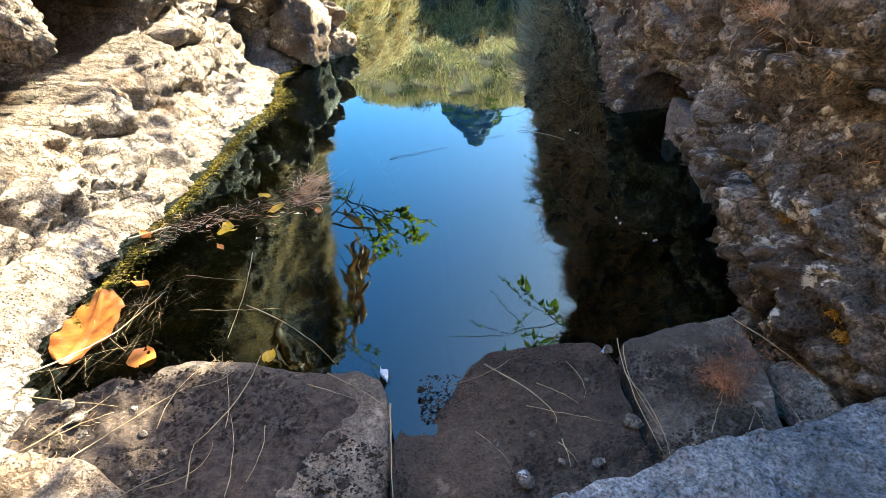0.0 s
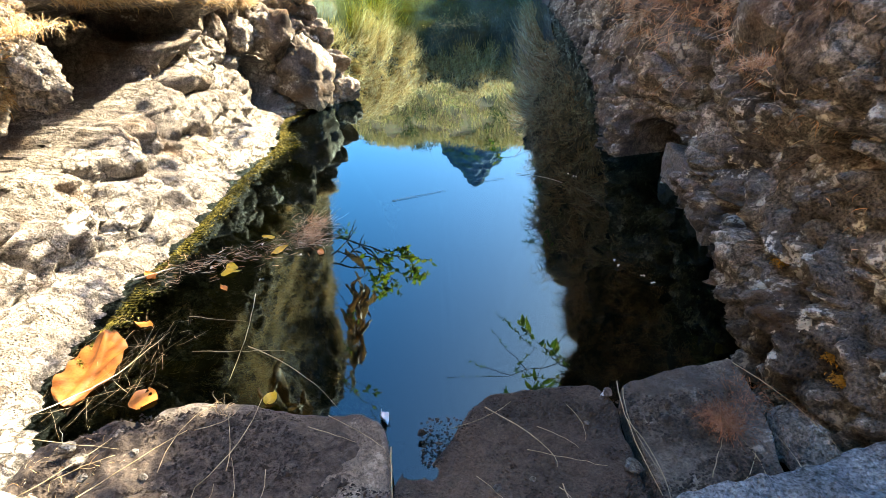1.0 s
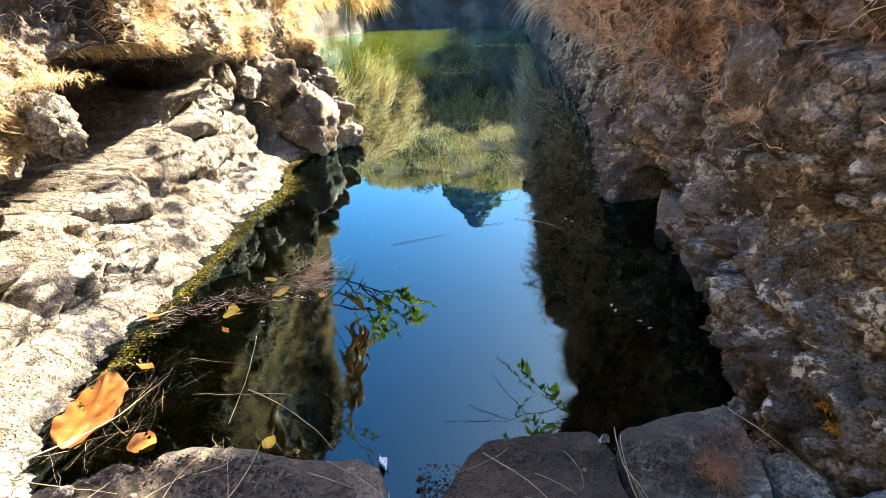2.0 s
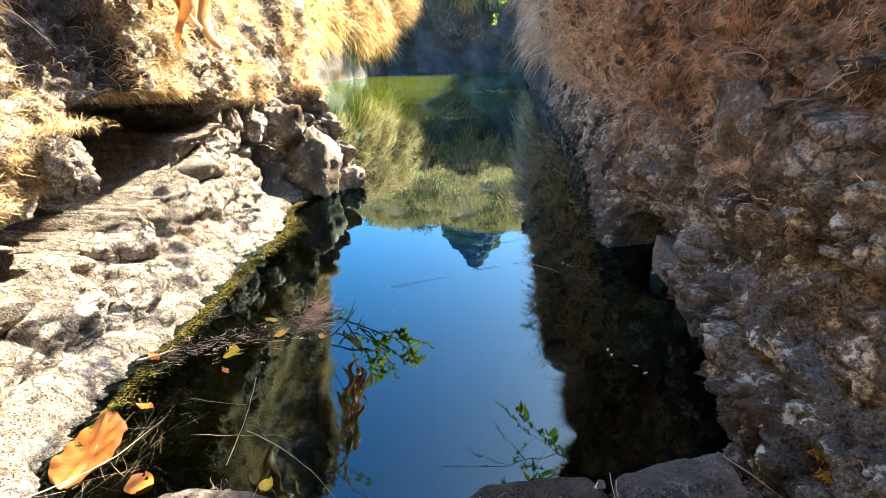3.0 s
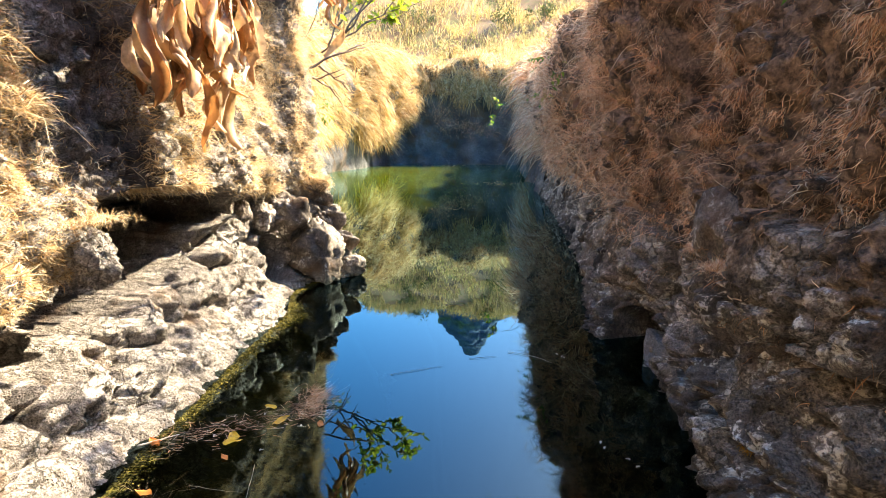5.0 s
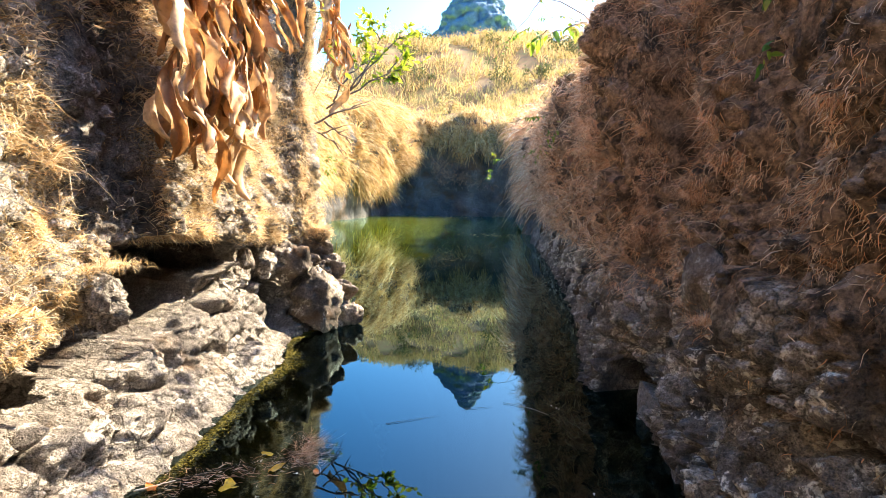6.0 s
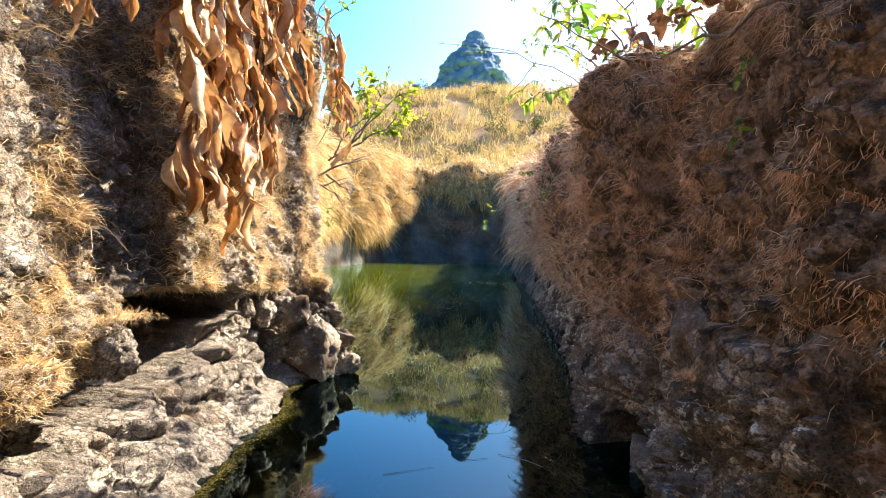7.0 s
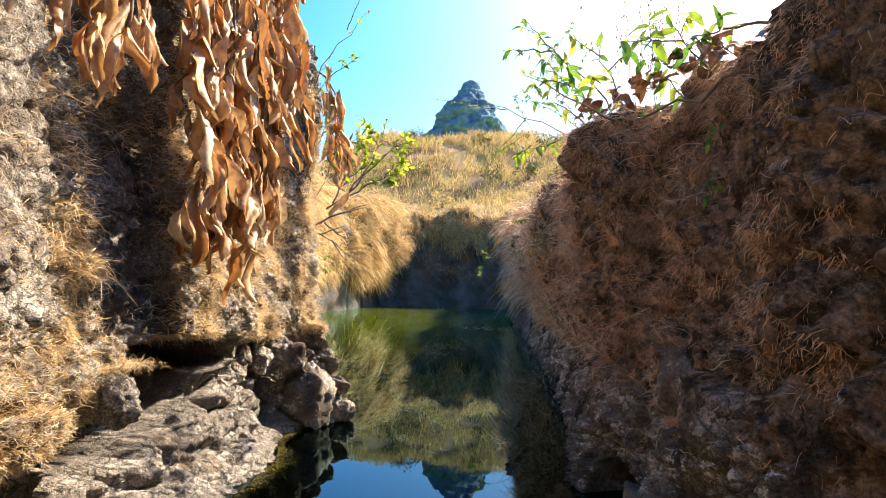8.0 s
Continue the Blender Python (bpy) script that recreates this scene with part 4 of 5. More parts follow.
grass_on("dry_grass", "wall_left", 12000, 311, lambda x, y, z: left_patch(x, y, z) * smooth(0.6, 0.8, z), (0.06, 0.12), (0.0012, 0.0022), 0.9, 0.3, STRAW_GOLD, "long golden dry grass hanging on the sunlit rock face")


def right_patch(x, y, z):
    f = field(x, y, z, np.array([3.0, 3.0, 2.0]), 221)
    clump = 0.03 + 0.97 * smooth(-0.02, 0.16, field(x, y, z, np.array([13, 13, 7]), 223))
    line = np.interp(y, [0.3, 0.9, 1.1, 1.35, 2.0, 3.0, 5.0, 8.0], [0.74, 0.68, 0.62, 0.43, 0.39, 0.45, 0.4, 0.4])
    return clump * smooth(0.3, 0.5, y) * smooth(3.6, 2.8, y) * (smooth(-0.06, 0.08, z - line + 0.12 * f) * smooth(-0.3, 0.22, f + 0.28 * smooth(0.9, 1.8, y)) + 0.02 * smooth(0.2, 0.3, z))


grass_on("dry_grass", "wall_right", 112000, 321, right_patch, (0.018, 0.05), (0.0010, 0.0022), 1.1, 0.55, STRAW_BROWN, "brown matted dry grass covering the shaded rock face", out=0.3, up=-0.5, steps=3)
grass_on("dry_grass", "wall_right", 6500, 331, lambda x, y, z: right_patch(x, y, z) * smooth(1.0, 2.2, y), (0.07, 0.16), (0.0012, 0.0022), 0.9, 0.3, STRAW_BROWN, "long brown dry grass hanging over the shaded rock face")
grass_on("dry_roots", "wall_right", 5200, 335, lambda x, y, z: right_patch(x, y, z) * smooth(2.4, 1.3, y), (0.015, 0.055), (0.0011, 0.0022), 0.5, 0.9, PALE_ROOT, "pale curled dead roots on the shaded rock face", steps=6)
grass_on("dry_grass", "wall_right", 3600, 337, lambda x, y, z: smooth(0.7, 0.9, y) * smooth(3.2, 2.8, y) * smooth(-0.22, -0.02, z - right_top(x, y)), (0.06, 0.15), (0.0012, 0.0022), 1.2, 0.25, STRAW_BROWN, "brown dry grass drooping over the edge of the rock top", out=0.8)
tussocks("dry_grass", "wall_right", 620, 30, 341, lambda x, y, z: smooth(2.5, 3.0, y) * smooth(0.36, 0.5, z), (0.08, 0.21), (0.003, 0.006), STRAW_BROWN, "brown grass tussocks drooping from the rock face", 0.4, 1.2, 0.28, 0.06)
tussocks("dry_grass", "wall_left_far", 330, 60, 351, lambda x, y, z: smooth(0.75, 1.0, z) * (0.15 + 0.85 * smooth(-0.5, 0.2, field(x, y, z, 0.9, 231))), (0.45, 0.95), (0.012, 0.026), STRAW_FAR, "thick golden grass tussocks hanging down the far bank", 0.6, 1.0, 0.08, 0.10)
tussocks("dry_grass", "wall_end", 150, 50, 361, lambda x, y, z: smooth(2.3, 3.0, z + 0.5 * field(x, y, z, 0.8, 241)), (0.5, 1.0), (0.012, 0.026), STRAW_FAR, "grass fringe hanging over the dark end wall", 0.5, 1.1, 0.07, 0.10)
grass_on("dry_grass", "wall_end", 1500, 371, lambda x, y, z: smooth(1.0, 1.6, z) * smooth(0.2, 0.5, field(x, y, z, 0.9, 251)), (0.2, 0.5), (0.006, 0.012), 1.1, 0.1, STRAW_BROWN, "sparse dry grass on the dark end wall", out=0.5, steps=3)
tussocks("dry_grass", "wall_right_far", 240, 46, 381, lambda x, y, z: smooth(0.6, 0.9, z), (0.35, 0.8), (0.010, 0.02), STRAW_BROWN, "brown grass tussocks hanging down the far shaded bank", 0.7, 1.1, 0.09, 0.09)


def meadow(name, count, seed, xr, yr, keep, length, width, mat, label):
    rng = np.random.default_rng(seed)
    x, y = rng.uniform(*xr, count * 3), yr[0] + (yr[1] - yr[0]) * rng.random(count * 3) ** 1.3
    ok = rng.random(count * 3) < np.clip(keep(x, y), 0, 1)
    x, y = x[ok][:count], y[ok][:count]
    z = terrain(x, y)
    ways = rng.normal(size=(len(x), 3)) * 0.35 + [0, 0, 1]
    far = np.clip(y / 30, 0.5, 2.5)
    me = blades(name, np.stack([x, y, z - 0.03], 1), ways, rng.uniform(*length, len(x)) * far, rng.uniform(*width, len(x)) * far, 0.35, 0.2, mat, seed + 1, 3)
    return tagged(new(name, me), label, "dry grass", kind="stuff")


def tufted(x, y):
    f = fbm(np.stack([x * 0.8, y * 0.5, x * 0], 1), 3, 261)
    return smooth(-0.45, 0.2, f) * (pool_distance(x, y) > 0.8)


meadow("hill_grass", 46000, 401, (-16, 26), (22, 84), tufted, (0.3, 0.75), (0.02, 0.05), STRAW_HILL, "golden and yellow-green dry grass on the hill")
meadow("bank_grass", 7000, 411, (-4.5, 4.5), (2.6, 24), lambda x, y: (pool_distance(x, y) > 0.45) * (pool_distance(x, y) < 2.2) * 1.0, (0.15, 0.4), (0.004, 0.008), STRAW_GOLD, "dry grass along the top of the banks")


def hill_bush(x, y, size, seed, mat, label):
    """A low bush: short branching stems and a ragged crown of small leaves."""
    g = np.random.default_rng(seed)
    z = float(terrain(np.array([x]), np.array([y]))[0])
    root = tagged(new("hill_bush"), label, "bush", "bushes on the hill")
    root.location = (x, y, z)
    for k in range(5):
        tip = g.normal(size=3) * [0.35, 0.35, 0.15] * size + [0, 0, 0.7 * size]
        v, f = tube(bent((0, 0, -0.05), tip, (0, 0, 0), 0.03 * size, 5, random.Random(seed + k)), [0.03 * size * (1 - 0.15 * i) for i in range(6)], 5)
        part("stem", mesh_from("stem", v, f, TWIG), root)
    n = 420
    c = g.normal(size=(9, 3)) * [0.45, 0.45, 0.22] * size + [0, 0, 0.65 * size]
    at = c[g.integers(0, 9, n)] + g.normal(size=(n, 3)) * 0.17 * size
    at[:, 2] = np.maximum(at[:, 2], 0.08 * size)
    part("crown", blades("crown", at, g.normal(size=(n, 3)), g.uniform(0.08, 0.18, n) * size, g.uniform(0.05, 0.1, n) * size, 0.2, 0.4, mat, seed + 3), root)
    return root


BUSH_LEAF = straw_material("bush_leaves", [(0.05, 0.075, 0.03), (0.09, 0.12, 0.04), (0.15, 0.16, 0.05), (0.12, 0.10, 0.05)], 0.3)
rng = random.Random(301)
for k in range(34):
    y = rng.uniform(27, 79)
    hill_bush(rng.uniform(-0.16, 0.27) * y, y, rng.uniform(0.5, 1.2) * (0.5 + y / 70), 3000 + 11 * k, BUSH_LEAF if k % 3 else STRAW_HILL, "low grey-green bush among the dry hill grass" if k % 3 else "big straw-coloured grass clump on the hill")


# ---------------------------------------------------------------- withered plants hanging over the sunlit face
def turn_to(place, way, roll=0.0, scale=1.0):
    """A pose whose +y runs along way."""
    q = Vector(way).normalized().to_track_quat("Y", "Z")
    return Matrix.Translation(place) @ q.to_matrix().to_4x4() @ Matrix.Rotation(roll, 4, "Y") @ Matrix.Diagonal((scale, scale, scale, 1))


def dry_leaf(length, width, rng):
    """A broad withered leaf along +y: rolled in from its sides, bent, corrugated between its veins and torn along the rim."""
    rows, cols, verts = 15, 9, []
    ph = [rng.uniform(0, 6.28) for _ in range(6)]
    roll_a, roll_b, bend, lean, twist = rng.uniform(1.0, 3.4), rng.uniform(0.8, 3.2), rng.uniform(-0.7, 0.7), rng.uniform(-0.3, 0.3), rng.uniform(-2.0, 2.0)
    x = y = z = 0.0
    for i in range(rows + 1):
        t = i / rows
        a = bend * t + 0.45 * math.sin(ph[0] + 5 * t)
        b = lean * t + 0.25 * math.sin(ph[1] + 6 * t)
        step = length / rows
        x, y, z = x + step * math.sin(b), y + step * math.cos(a) * math.cos(b), z + step * math.sin(a)
        w = width * 0.5 * max(0.05, math.sin(math.pi * min(1.0, max(0.0, (t - 0.06) / 0.94) ** 0.8)) ** 0.65) * (1 + 0.16 * math.sin(ph[2] + 11 * t))
        turn = twist * t
        for j in range(cols):
            u = j / (cols - 1) * 2 - 1
            arc = (roll_a if u < 0 else roll_b) * (0.75 + 0.45 * math.sin(ph[3] + 3 * t + u))
            g = abs(u) * arc
            wide = w * (1 + 0.3 * (rng.random() - 0.6) * (abs(u) > 0.9))
            p = math.copysign(wide * math.sin(g) / arc, u)
            q = wide * (1 - math.cos(g)) / arc + 0.004 * math.sin(ph[4] + 26 * t - 5 * abs(u)) * abs(u) ** 0.5 + 0.006 * math.sin(ph[5] + 9 * t + 4 * u)
            verts.append((x + p * math.cos(turn) + q * math.sin(turn), y + 0.25 * abs(u) * wide, z - p * math.sin(turn) + q * math.cos(turn)))
    return mesh_from("dry_leaf", verts, grid_faces(rows + 1, cols).tolist(), DEAD_LEAF)


rng = random.Random(7)
DRY_LEAVES = [dry_leaf(rng.uniform(0.18, 0.36), rng.uniform(0.055, 0.12), rng) for _ in range(22)]


def withered_plant(stems, count, spread, reach, seed, label, size=1.0):
    """Drooping stems hung with long crumpled leaves."""
    r = random.Random(seed)
    root = tagged(new("withered_plant"), label, "dried plant", "withered plants")
    base = Vector(stems[0][0])
    root.location = base
    lines, stems_made = [], []
    for a, b, sag in stems:
        pts = bent(a, b, sag, 0.01, 9, r)
        lines.append(pts)
        v, f = tube([p - base for p in pts], [0.008 * (1 - 0.07 * i) for i in range(len(pts))], 6)
        stems_made.append(part("stem", mesh_from("stem", v, f, TWIG), root, "brown dry stem"))
    for i in range(count):
        pick = r.randrange(len(lines))
        pts = lines[pick]
        t = r.uniform(0.08, 1) * (len(pts) - 1.001)
        k = int(t)
        at = pts[k].lerp(pts[k + 1], t - k) + Vector((r.gauss(0, spread[0]), r.gauss(0, spread[1]), r.gauss(0, spread[2])))
        way = Vector((r.gauss(0, 0.17), r.gauss(0, 0.17), -1))
        part("leaf", r.choice(DRY_LEAVES), stems_made[pick], m=turn_to(at - base, way, r.uniform(0, 6.28), size * r.uniform(*reach)))
    return root


withered_plant([((-0.87, 1.28, 2.3), (-0.69, 1.23, 1.02), (0.06, 0, 0.1)), ((-0.87, 1.38, 2.35), (-0.66, 1.35, 0.96), (0.06, 0, 0.1)), ((-0.85, 1.53, 2.4), (-0.62, 1.45, 0.96), (0.06, 0, 0.1)), ((-0.85, 1.63, 2.4), (-0.60, 1.55, 1.08), (0.06, 0, 0.1)),
                ((-0.85, 1.78, 2.45), (-0.60, 1.67, 1.46), (0.06, 0, 0.1))],
               480, (0.03, 0.05, 0.05), (0.55, 1.0), 17, "big withered brown plant with long crumpled leaves hanging down the rock", 0.9)
withered_plant([((-0.82, 0.70, 1.9), (-0.69, 0.66, 1.21), (0.05, 0, 0.05)), ((-0.82, 0.60, 1.85), (-0.68, 0.58, 1.26), (0.05, 0, 0.05)), ((-0.82, 0.82, 1.9), (-0.67, 0.76, 1.22), (0.05, 0, 0.05))], 130, (0.02, 0.035, 0.04), (0.5, 0.9), 19, "small bunch of withered pale leaves under the rock edge", 0.72)
withered_plant([((-0.85, 3.25, 2.1), (-0.62, 3.4, 1.55), (0.05, 0, 0.12)), ((-0.80, 3.0, 2.1), (-0.66, 3.2, 1.75), (0.05, 0, 0.1))], 42, (0.03, 0.06, 0.05), (0.6, 1.0), 23, "withered brown leaves hanging from the edge of the rock face")


# ---------------------------------------------------------------- green shrubs and twigs
rng = random.Random(9)
GREEN_SMALL = [leaf_mesh("leaf_blade", 0.055, 0.026, 0.35, rng.uniform(-0.5, 0.8), GREEN_LEAF, rng, 0.001, 5) for _ in range(4)]
GREEN_LONG = [leaf_mesh("leaf_blade", 0.115, 0.04, 0.3, rng.uniform(0.1, 1.2), GREEN_LEAF, rng, 0.002, 7) for _ in range(4)]
# brighter copy of the green leaf, with the backlight put into its tones
SUNNY_LEAF = leaf_material("sunlit_leaf", [(0.20, 0.30, 0.02), (0.32, 0.40, 0.03), (0.42, 0.44, 0.04), (0.5, 0.45, 0.05)], 0.6)
SUNNY_SMALL = [leaf_mesh("leaf_blade", 0.055, 0.03, 0.35, rng.uniform(-0.5, 0.8), SUNNY_LEAF, rng, 0.001, 5) for _ in range(3)]
RED_LEAF = leaf_material("reddish_leaf", [(0.35, 0.05, 0.03), (0.45, 0.16, 0.06), (0.4, 0.3, 0.08)], 0.4)
RED_SMALL = [leaf_mesh("leaf_blade", 0.05, 0.024, 0.3, 0.5, RED_LEAF, rng, 0.002, 5)]


def shrub(name, lines, leaves, count, label, seed, thick=0.004, size=(0.7, 1.2), hang=0.3, category="shrub", start=0.25, twigs=2):
    """Stems along the given lines with leaves on short stalks."""
    r = random.Random(seed)
    base = Vector(lines[0][0])
    root = tagged(new(name), label, category)
    root.location = base
    paths, stems_made = [], []
    lines = list(lines)
    for a, b, sag in list(lines):
        reach = (Vector(b) - Vector(a)).length
        for _ in range(twigs):
            p = Vector(a).lerp(Vector(b), r.uniform(0.4, 0.9)) + Vector(sag)
            lines.append((p, p + (Vector(b) - Vector(a)) * 0.22 + Vector((r.gauss(0, 0.16), r.gauss(0, 0.16), r.gauss(0.05, 0.16))) * reach, (0, 0, 0)))
    for a, b, sag in lines:
        pts = bent(a, b, sag, (Vector(a) - Vector(b)).length * 0.02, 9, r)
        paths.append(pts)
        v, f = tube([p - base for p in pts], [thick * (1 - 0.085 * i) * min(1, 0.4 + (Vector(a) - Vector(b)).length) for i in range(len(pts))], 5)
        stems_made.append(part("stem", mesh_from("stem", v, f, TWIG), root))
    for i in range(count):
        pts = paths[i % len(paths)]
        t = (start + (1 - start) * (i // len(paths) + r.random()) / max(1, count // len(paths))) * (len(pts) - 1)
        t = min(t, len(pts) - 1.01)
        k = int(t)
        at = pts[k].lerp(pts[k + 1], t - k)
        along = (pts[k + 1] - pts[k]).normalized()
        way = along * r.uniform(0.1, 0.8) + Vector((r.gauss(0, 0.7), r.gauss(0, 0.7), r.gauss(-hang, 0.5)))
        part("leaf", r.choice(leaves), stems_made[i % len(paths)], m=turn_to(at - base, way, r.uniform(-0.8, 0.8), r.uniform(*size)))
    return root


shrub("leafy_shrub", [((-0.85, 3.9, 1.35), (-0.13, 4.22, 1.80), (0, 0, 0.03)), ((-0.7, 4.0, 1.5), (-0.44, 4.3, 2.2), (0.05, 0, 0)), ((-0.7, 4.0, 1.5), (-0.25, 4.3, 2.02), (0, 0, 0.06)), ((-0.8, 3.9, 1.4), (-0.62, 4.2, 2.0), (0, 0, 0)),
                      ((-0.6, 4.05, 1.55), (-0.35, 4.2, 1.62), (0, 0, 0.04)), ((-0.75, 4.0, 1.55), (-0.52, 4.4, 1.85), (0, 0, 0.04))], SUNNY_SMALL, 330, "sunlit yellow-green leafy shrub growing from the rock edge", 41, 0.008, (0.8, 1.35), start=0.35)
shrub("leafy_twig", [((-0.82, 2.85, 1.75), (-0.47, 3.06, 2.55), (-0.06, 0, 0)), ((-0.68, 2.95, 2.05), (-0.52, 3.0, 2.2), (0, 0, 0))], GREEN_SMALL + RED_SMALL, 26, "thin bare twig with a few green and reddish leaves", 43, 0.005, (0.5, 0.9), start=0.45, category="twig")
shrub("leafy_shrub", [((-0.78, 3.0, 1.2), (-0.62, 3.1, 1.75), (0.02, 0, 0)), ((-0.8, 2.8, 1.3), (-0.66, 2.9, 1.85), (0.02, 0, 0)), ((-0.78, 2.7, 1.5), (-0.7, 2.8, 1.95), (0, 0, 0))], GREEN_SMALL + RED_SMALL, 40, "sparse shrub with small green and red leaves by the rock edge", 45, 0.004, (0.4, 0.8))
shrub("bare_branch", [((-0.85, 3.0, 1.05), (-0.45, 3.25, 1.28), (0, 0, 0.03)), ((-0.7, 3.1, 1.15), (-0.52, 3.2, 1.05), (0, 0, -0.02)), ((-0.8, 3.0, 1.1), (-0.6, 3.3, 0.98), (0, 0, 0.03))], GREEN_SMALL, 4, "crooked dark branch sticking out of the rock face", 47, 0.011, (0.4, 0.6), category="branch")
shrub("fern_sprig", [((-0.72, 2.95, 0.87), (-0.58, 3.05, 0.90), (0, 0, 0.03)), ((-0.72, 2.95, 0.87), (-0.6, 2.98, 0.82), (0, 0, 0.03))], GREEN_SMALL, 26, "small bright green sprig on the rock face", 49, 0.002, (0.4, 0.6), category="plant")
# on top of the shaded face
shrub("leafy_shrub", [((0.86, 1.95, 1.42), (0.52, 3.0, 2.45), (0.02, 0, 0.03)), ((0.8, 2.0, 1.45), (0.60, 2.6, 2.0), (0, 0, 0.05)), ((0.8, 2.1, 1.45), (0.56, 2.7, 1.86), (0, 0, 0.05)), ((0.78, 1.9, 1.45), (0.62, 2.2, 1.72), (0, 0, 0.04)),
                      ((0.84, 1.9, 1.45), (0.72, 2.1, 1.95), (0, 0, 0)), ((0.8, 2.2, 1.45), (0.54, 2.9, 1.6), (0, 0, 0.05))], GREEN_LONG + SUNNY_SMALL, 210, "backlit green shrub with long leaves on the rock top", 51, 0.006, (0.4, 0.85), hang=0.6)
shrub("leafy_shrub", [((0.92, 1.2, 1.30), (0.72, 1.30, 1.66), (-0.03, 0, 0.02)), ((0.9, 1.4, 1.32), (0.74, 1.55, 1.62), (0, 0, 0.03)), ((0.92, 1.1, 1.35), (0.78, 1.2, 1.52), (0, 0, 0.03))], GREEN_LONG + SUNNY_SMALL, 60, "green plant with large drooping leaves on the rock top", 53, 0.005, (0.45, 0.8), hang=0.9)
shrub("trailing_twig", [((0.78, 0.92, 1.33), (0.66, 1.9, 1.52), (0, 0, -0.05)), ((0.8, 0.88, 1.42), (0.7, 1.2, 1.5), (0, 0, 0.02))], RED_SMALL + GREEN_SMALL, 10, "thin brown twig trailing along the rock top", 55, 0.006, (0.5, 0.9), category="twig")
shrub("bare_branch", [((0.9, 2.6, 1.5), (-0.03, 2.75, 1.86), (0, 0, 0.10))], GREEN_SMALL, 34, "long thin thorny branch reaching over the water", 57, 0.004, (0.25, 0.45), category="branch", start=0.6)
shrub("thorny_shrub", [((0.85, 2.3, 1.5), (0.47, 2.9, 1.95), (0, 0, 0.03)), ((0.85, 2.4, 1.5), (0.5, 3.0, 1.75), (0, 0, 0.03)), ((0.8, 2.4, 1.5), (0.62, 2.9, 2.2), (0, 0, 0))], GREEN_SMALL, 190, "fine-leaved green twigs on the rock top", 59, 0.003, (0.3, 0.6))
shrub("leafy_shrub", [((0.80, 3.4, 1.25), (0.62, 3.6, 1.2), (0, 0, 0.06)), ((0.85, 3.6, 1.25), (0.72, 3.9, 1.0), (0, 0, 0.05)), ((0.82, 3.2, 1.25), (0.66, 3.3, 1.0), (0, 0, 0.05)), ((0.88, 4, 1.3), (0.8, 4.2, 1.1), (0, 0, 0.05))], GREEN_SMALL, 80, "dull green weeds among the dry grass", 61, 0.003, (0.4, 0.8))
shrub("fern_sprig", [((0.85, 5.0, 1.02), (0.50, 4.9, 1.05), (0, 0, 0.05)), ((0.56, 4.9, 1.08), (0.47, 4.9, 0.90), (0, 0, 0.02))], GREEN_SMALL, 30, "bright green fern sprig hanging over the water", 63, 0.003, (0.5, 0.8), category="plant", start=0.7)
shrub("green_weed", [((0.72, 0.92, 1.2), (0.66, 0.93, 1.13), (0, 0, 0.01)), ((0.72, 0.95, 1.1), (0.66, 0.95, 1.0), (0, 0, 0.01))], GREEN_SMALL, 14, "small green weed on the shaded rock face", 65, 0.002, (0.4, 0.7), category="plant")


def dry_stalks(place, count, seed, height, lean, label):
    r = random.Random(seed)
    root = tagged(new("dry_stalks"), label, "dry stalks", "dry stalks on the rock top")
    root.location = place
    for i in range(count):
        a = Vector((r.gauss(0, 0.05), r.gauss(0, 0.08), 0))
        b = a + Vector((lean[0] + r.gauss(0, 0.07), lean[1] + r.gauss(0, 0.08), height * r.uniform(0.7, 1.1)))
        pts = bent(a, b, (r.gauss(0, 0.02), 0, 0), 0.006, 9, r)
        v, f = tube(pts, [0.0022 * (1 - 0.07 * k) for k in range(10)], 4)
        # seed heads along the upper half
        for k in range(5, 10):
            for _ in range(4):
                c = pts[k] + Vector((r.gauss(0, 0.010), r.gauss(0, 0.010), r.gauss(0, 0.014)))
                o, d = len(v), 0.0035
                v += [c + Vector((d, 0, 0)), c + Vector((-d * 0.5, d, 0)), c + Vector((-d * 0.5, -d, 0)), c + Vector((0, 0, d * 2.2)), c - Vector((0, 0, d * 2.2))]
                f += [(o, o + 1, o + 3), (o + 1, o + 2, o + 3), (o + 2, o, o + 3), (o + 1, o, o + 4), (o + 2, o + 1, o + 4), (o, o + 2, o + 4)]
        part("stalk", mesh_from("stalk", v, f, STALK), root)
    return root


dry_stalks((0.82, 1.75, 1.40), 9, 71, 0.62, (-0.02, 0.05), "tall thin dry stalks with seed heads on the rock top")
dry_stalks((0.84, 2.5, 1.42), 7, 73, 0.75, (-0.12, 0.1), "tall thin dry stalks with seed heads on the rock top")

rng = random.Random(77)
BROWN_LEAF = leaf_material("dark_dead_leaf", [(0.12, 0.06, 0.035), (0.24, 0.11, 0.05), (0.33, 0.17, 0.08)], 0.15)
LITTER = [leaf_mesh("fallen_leaf", rng.uniform(0.05, 0.085), rng.uniform(0.035, 0.05), rng.uniform(0.1, 0.6), rng.uniform(-1.2, 1.2), BROWN_LEAF, rng, rng.uniform(0.003, 0.008), 7) for _ in range(5)]
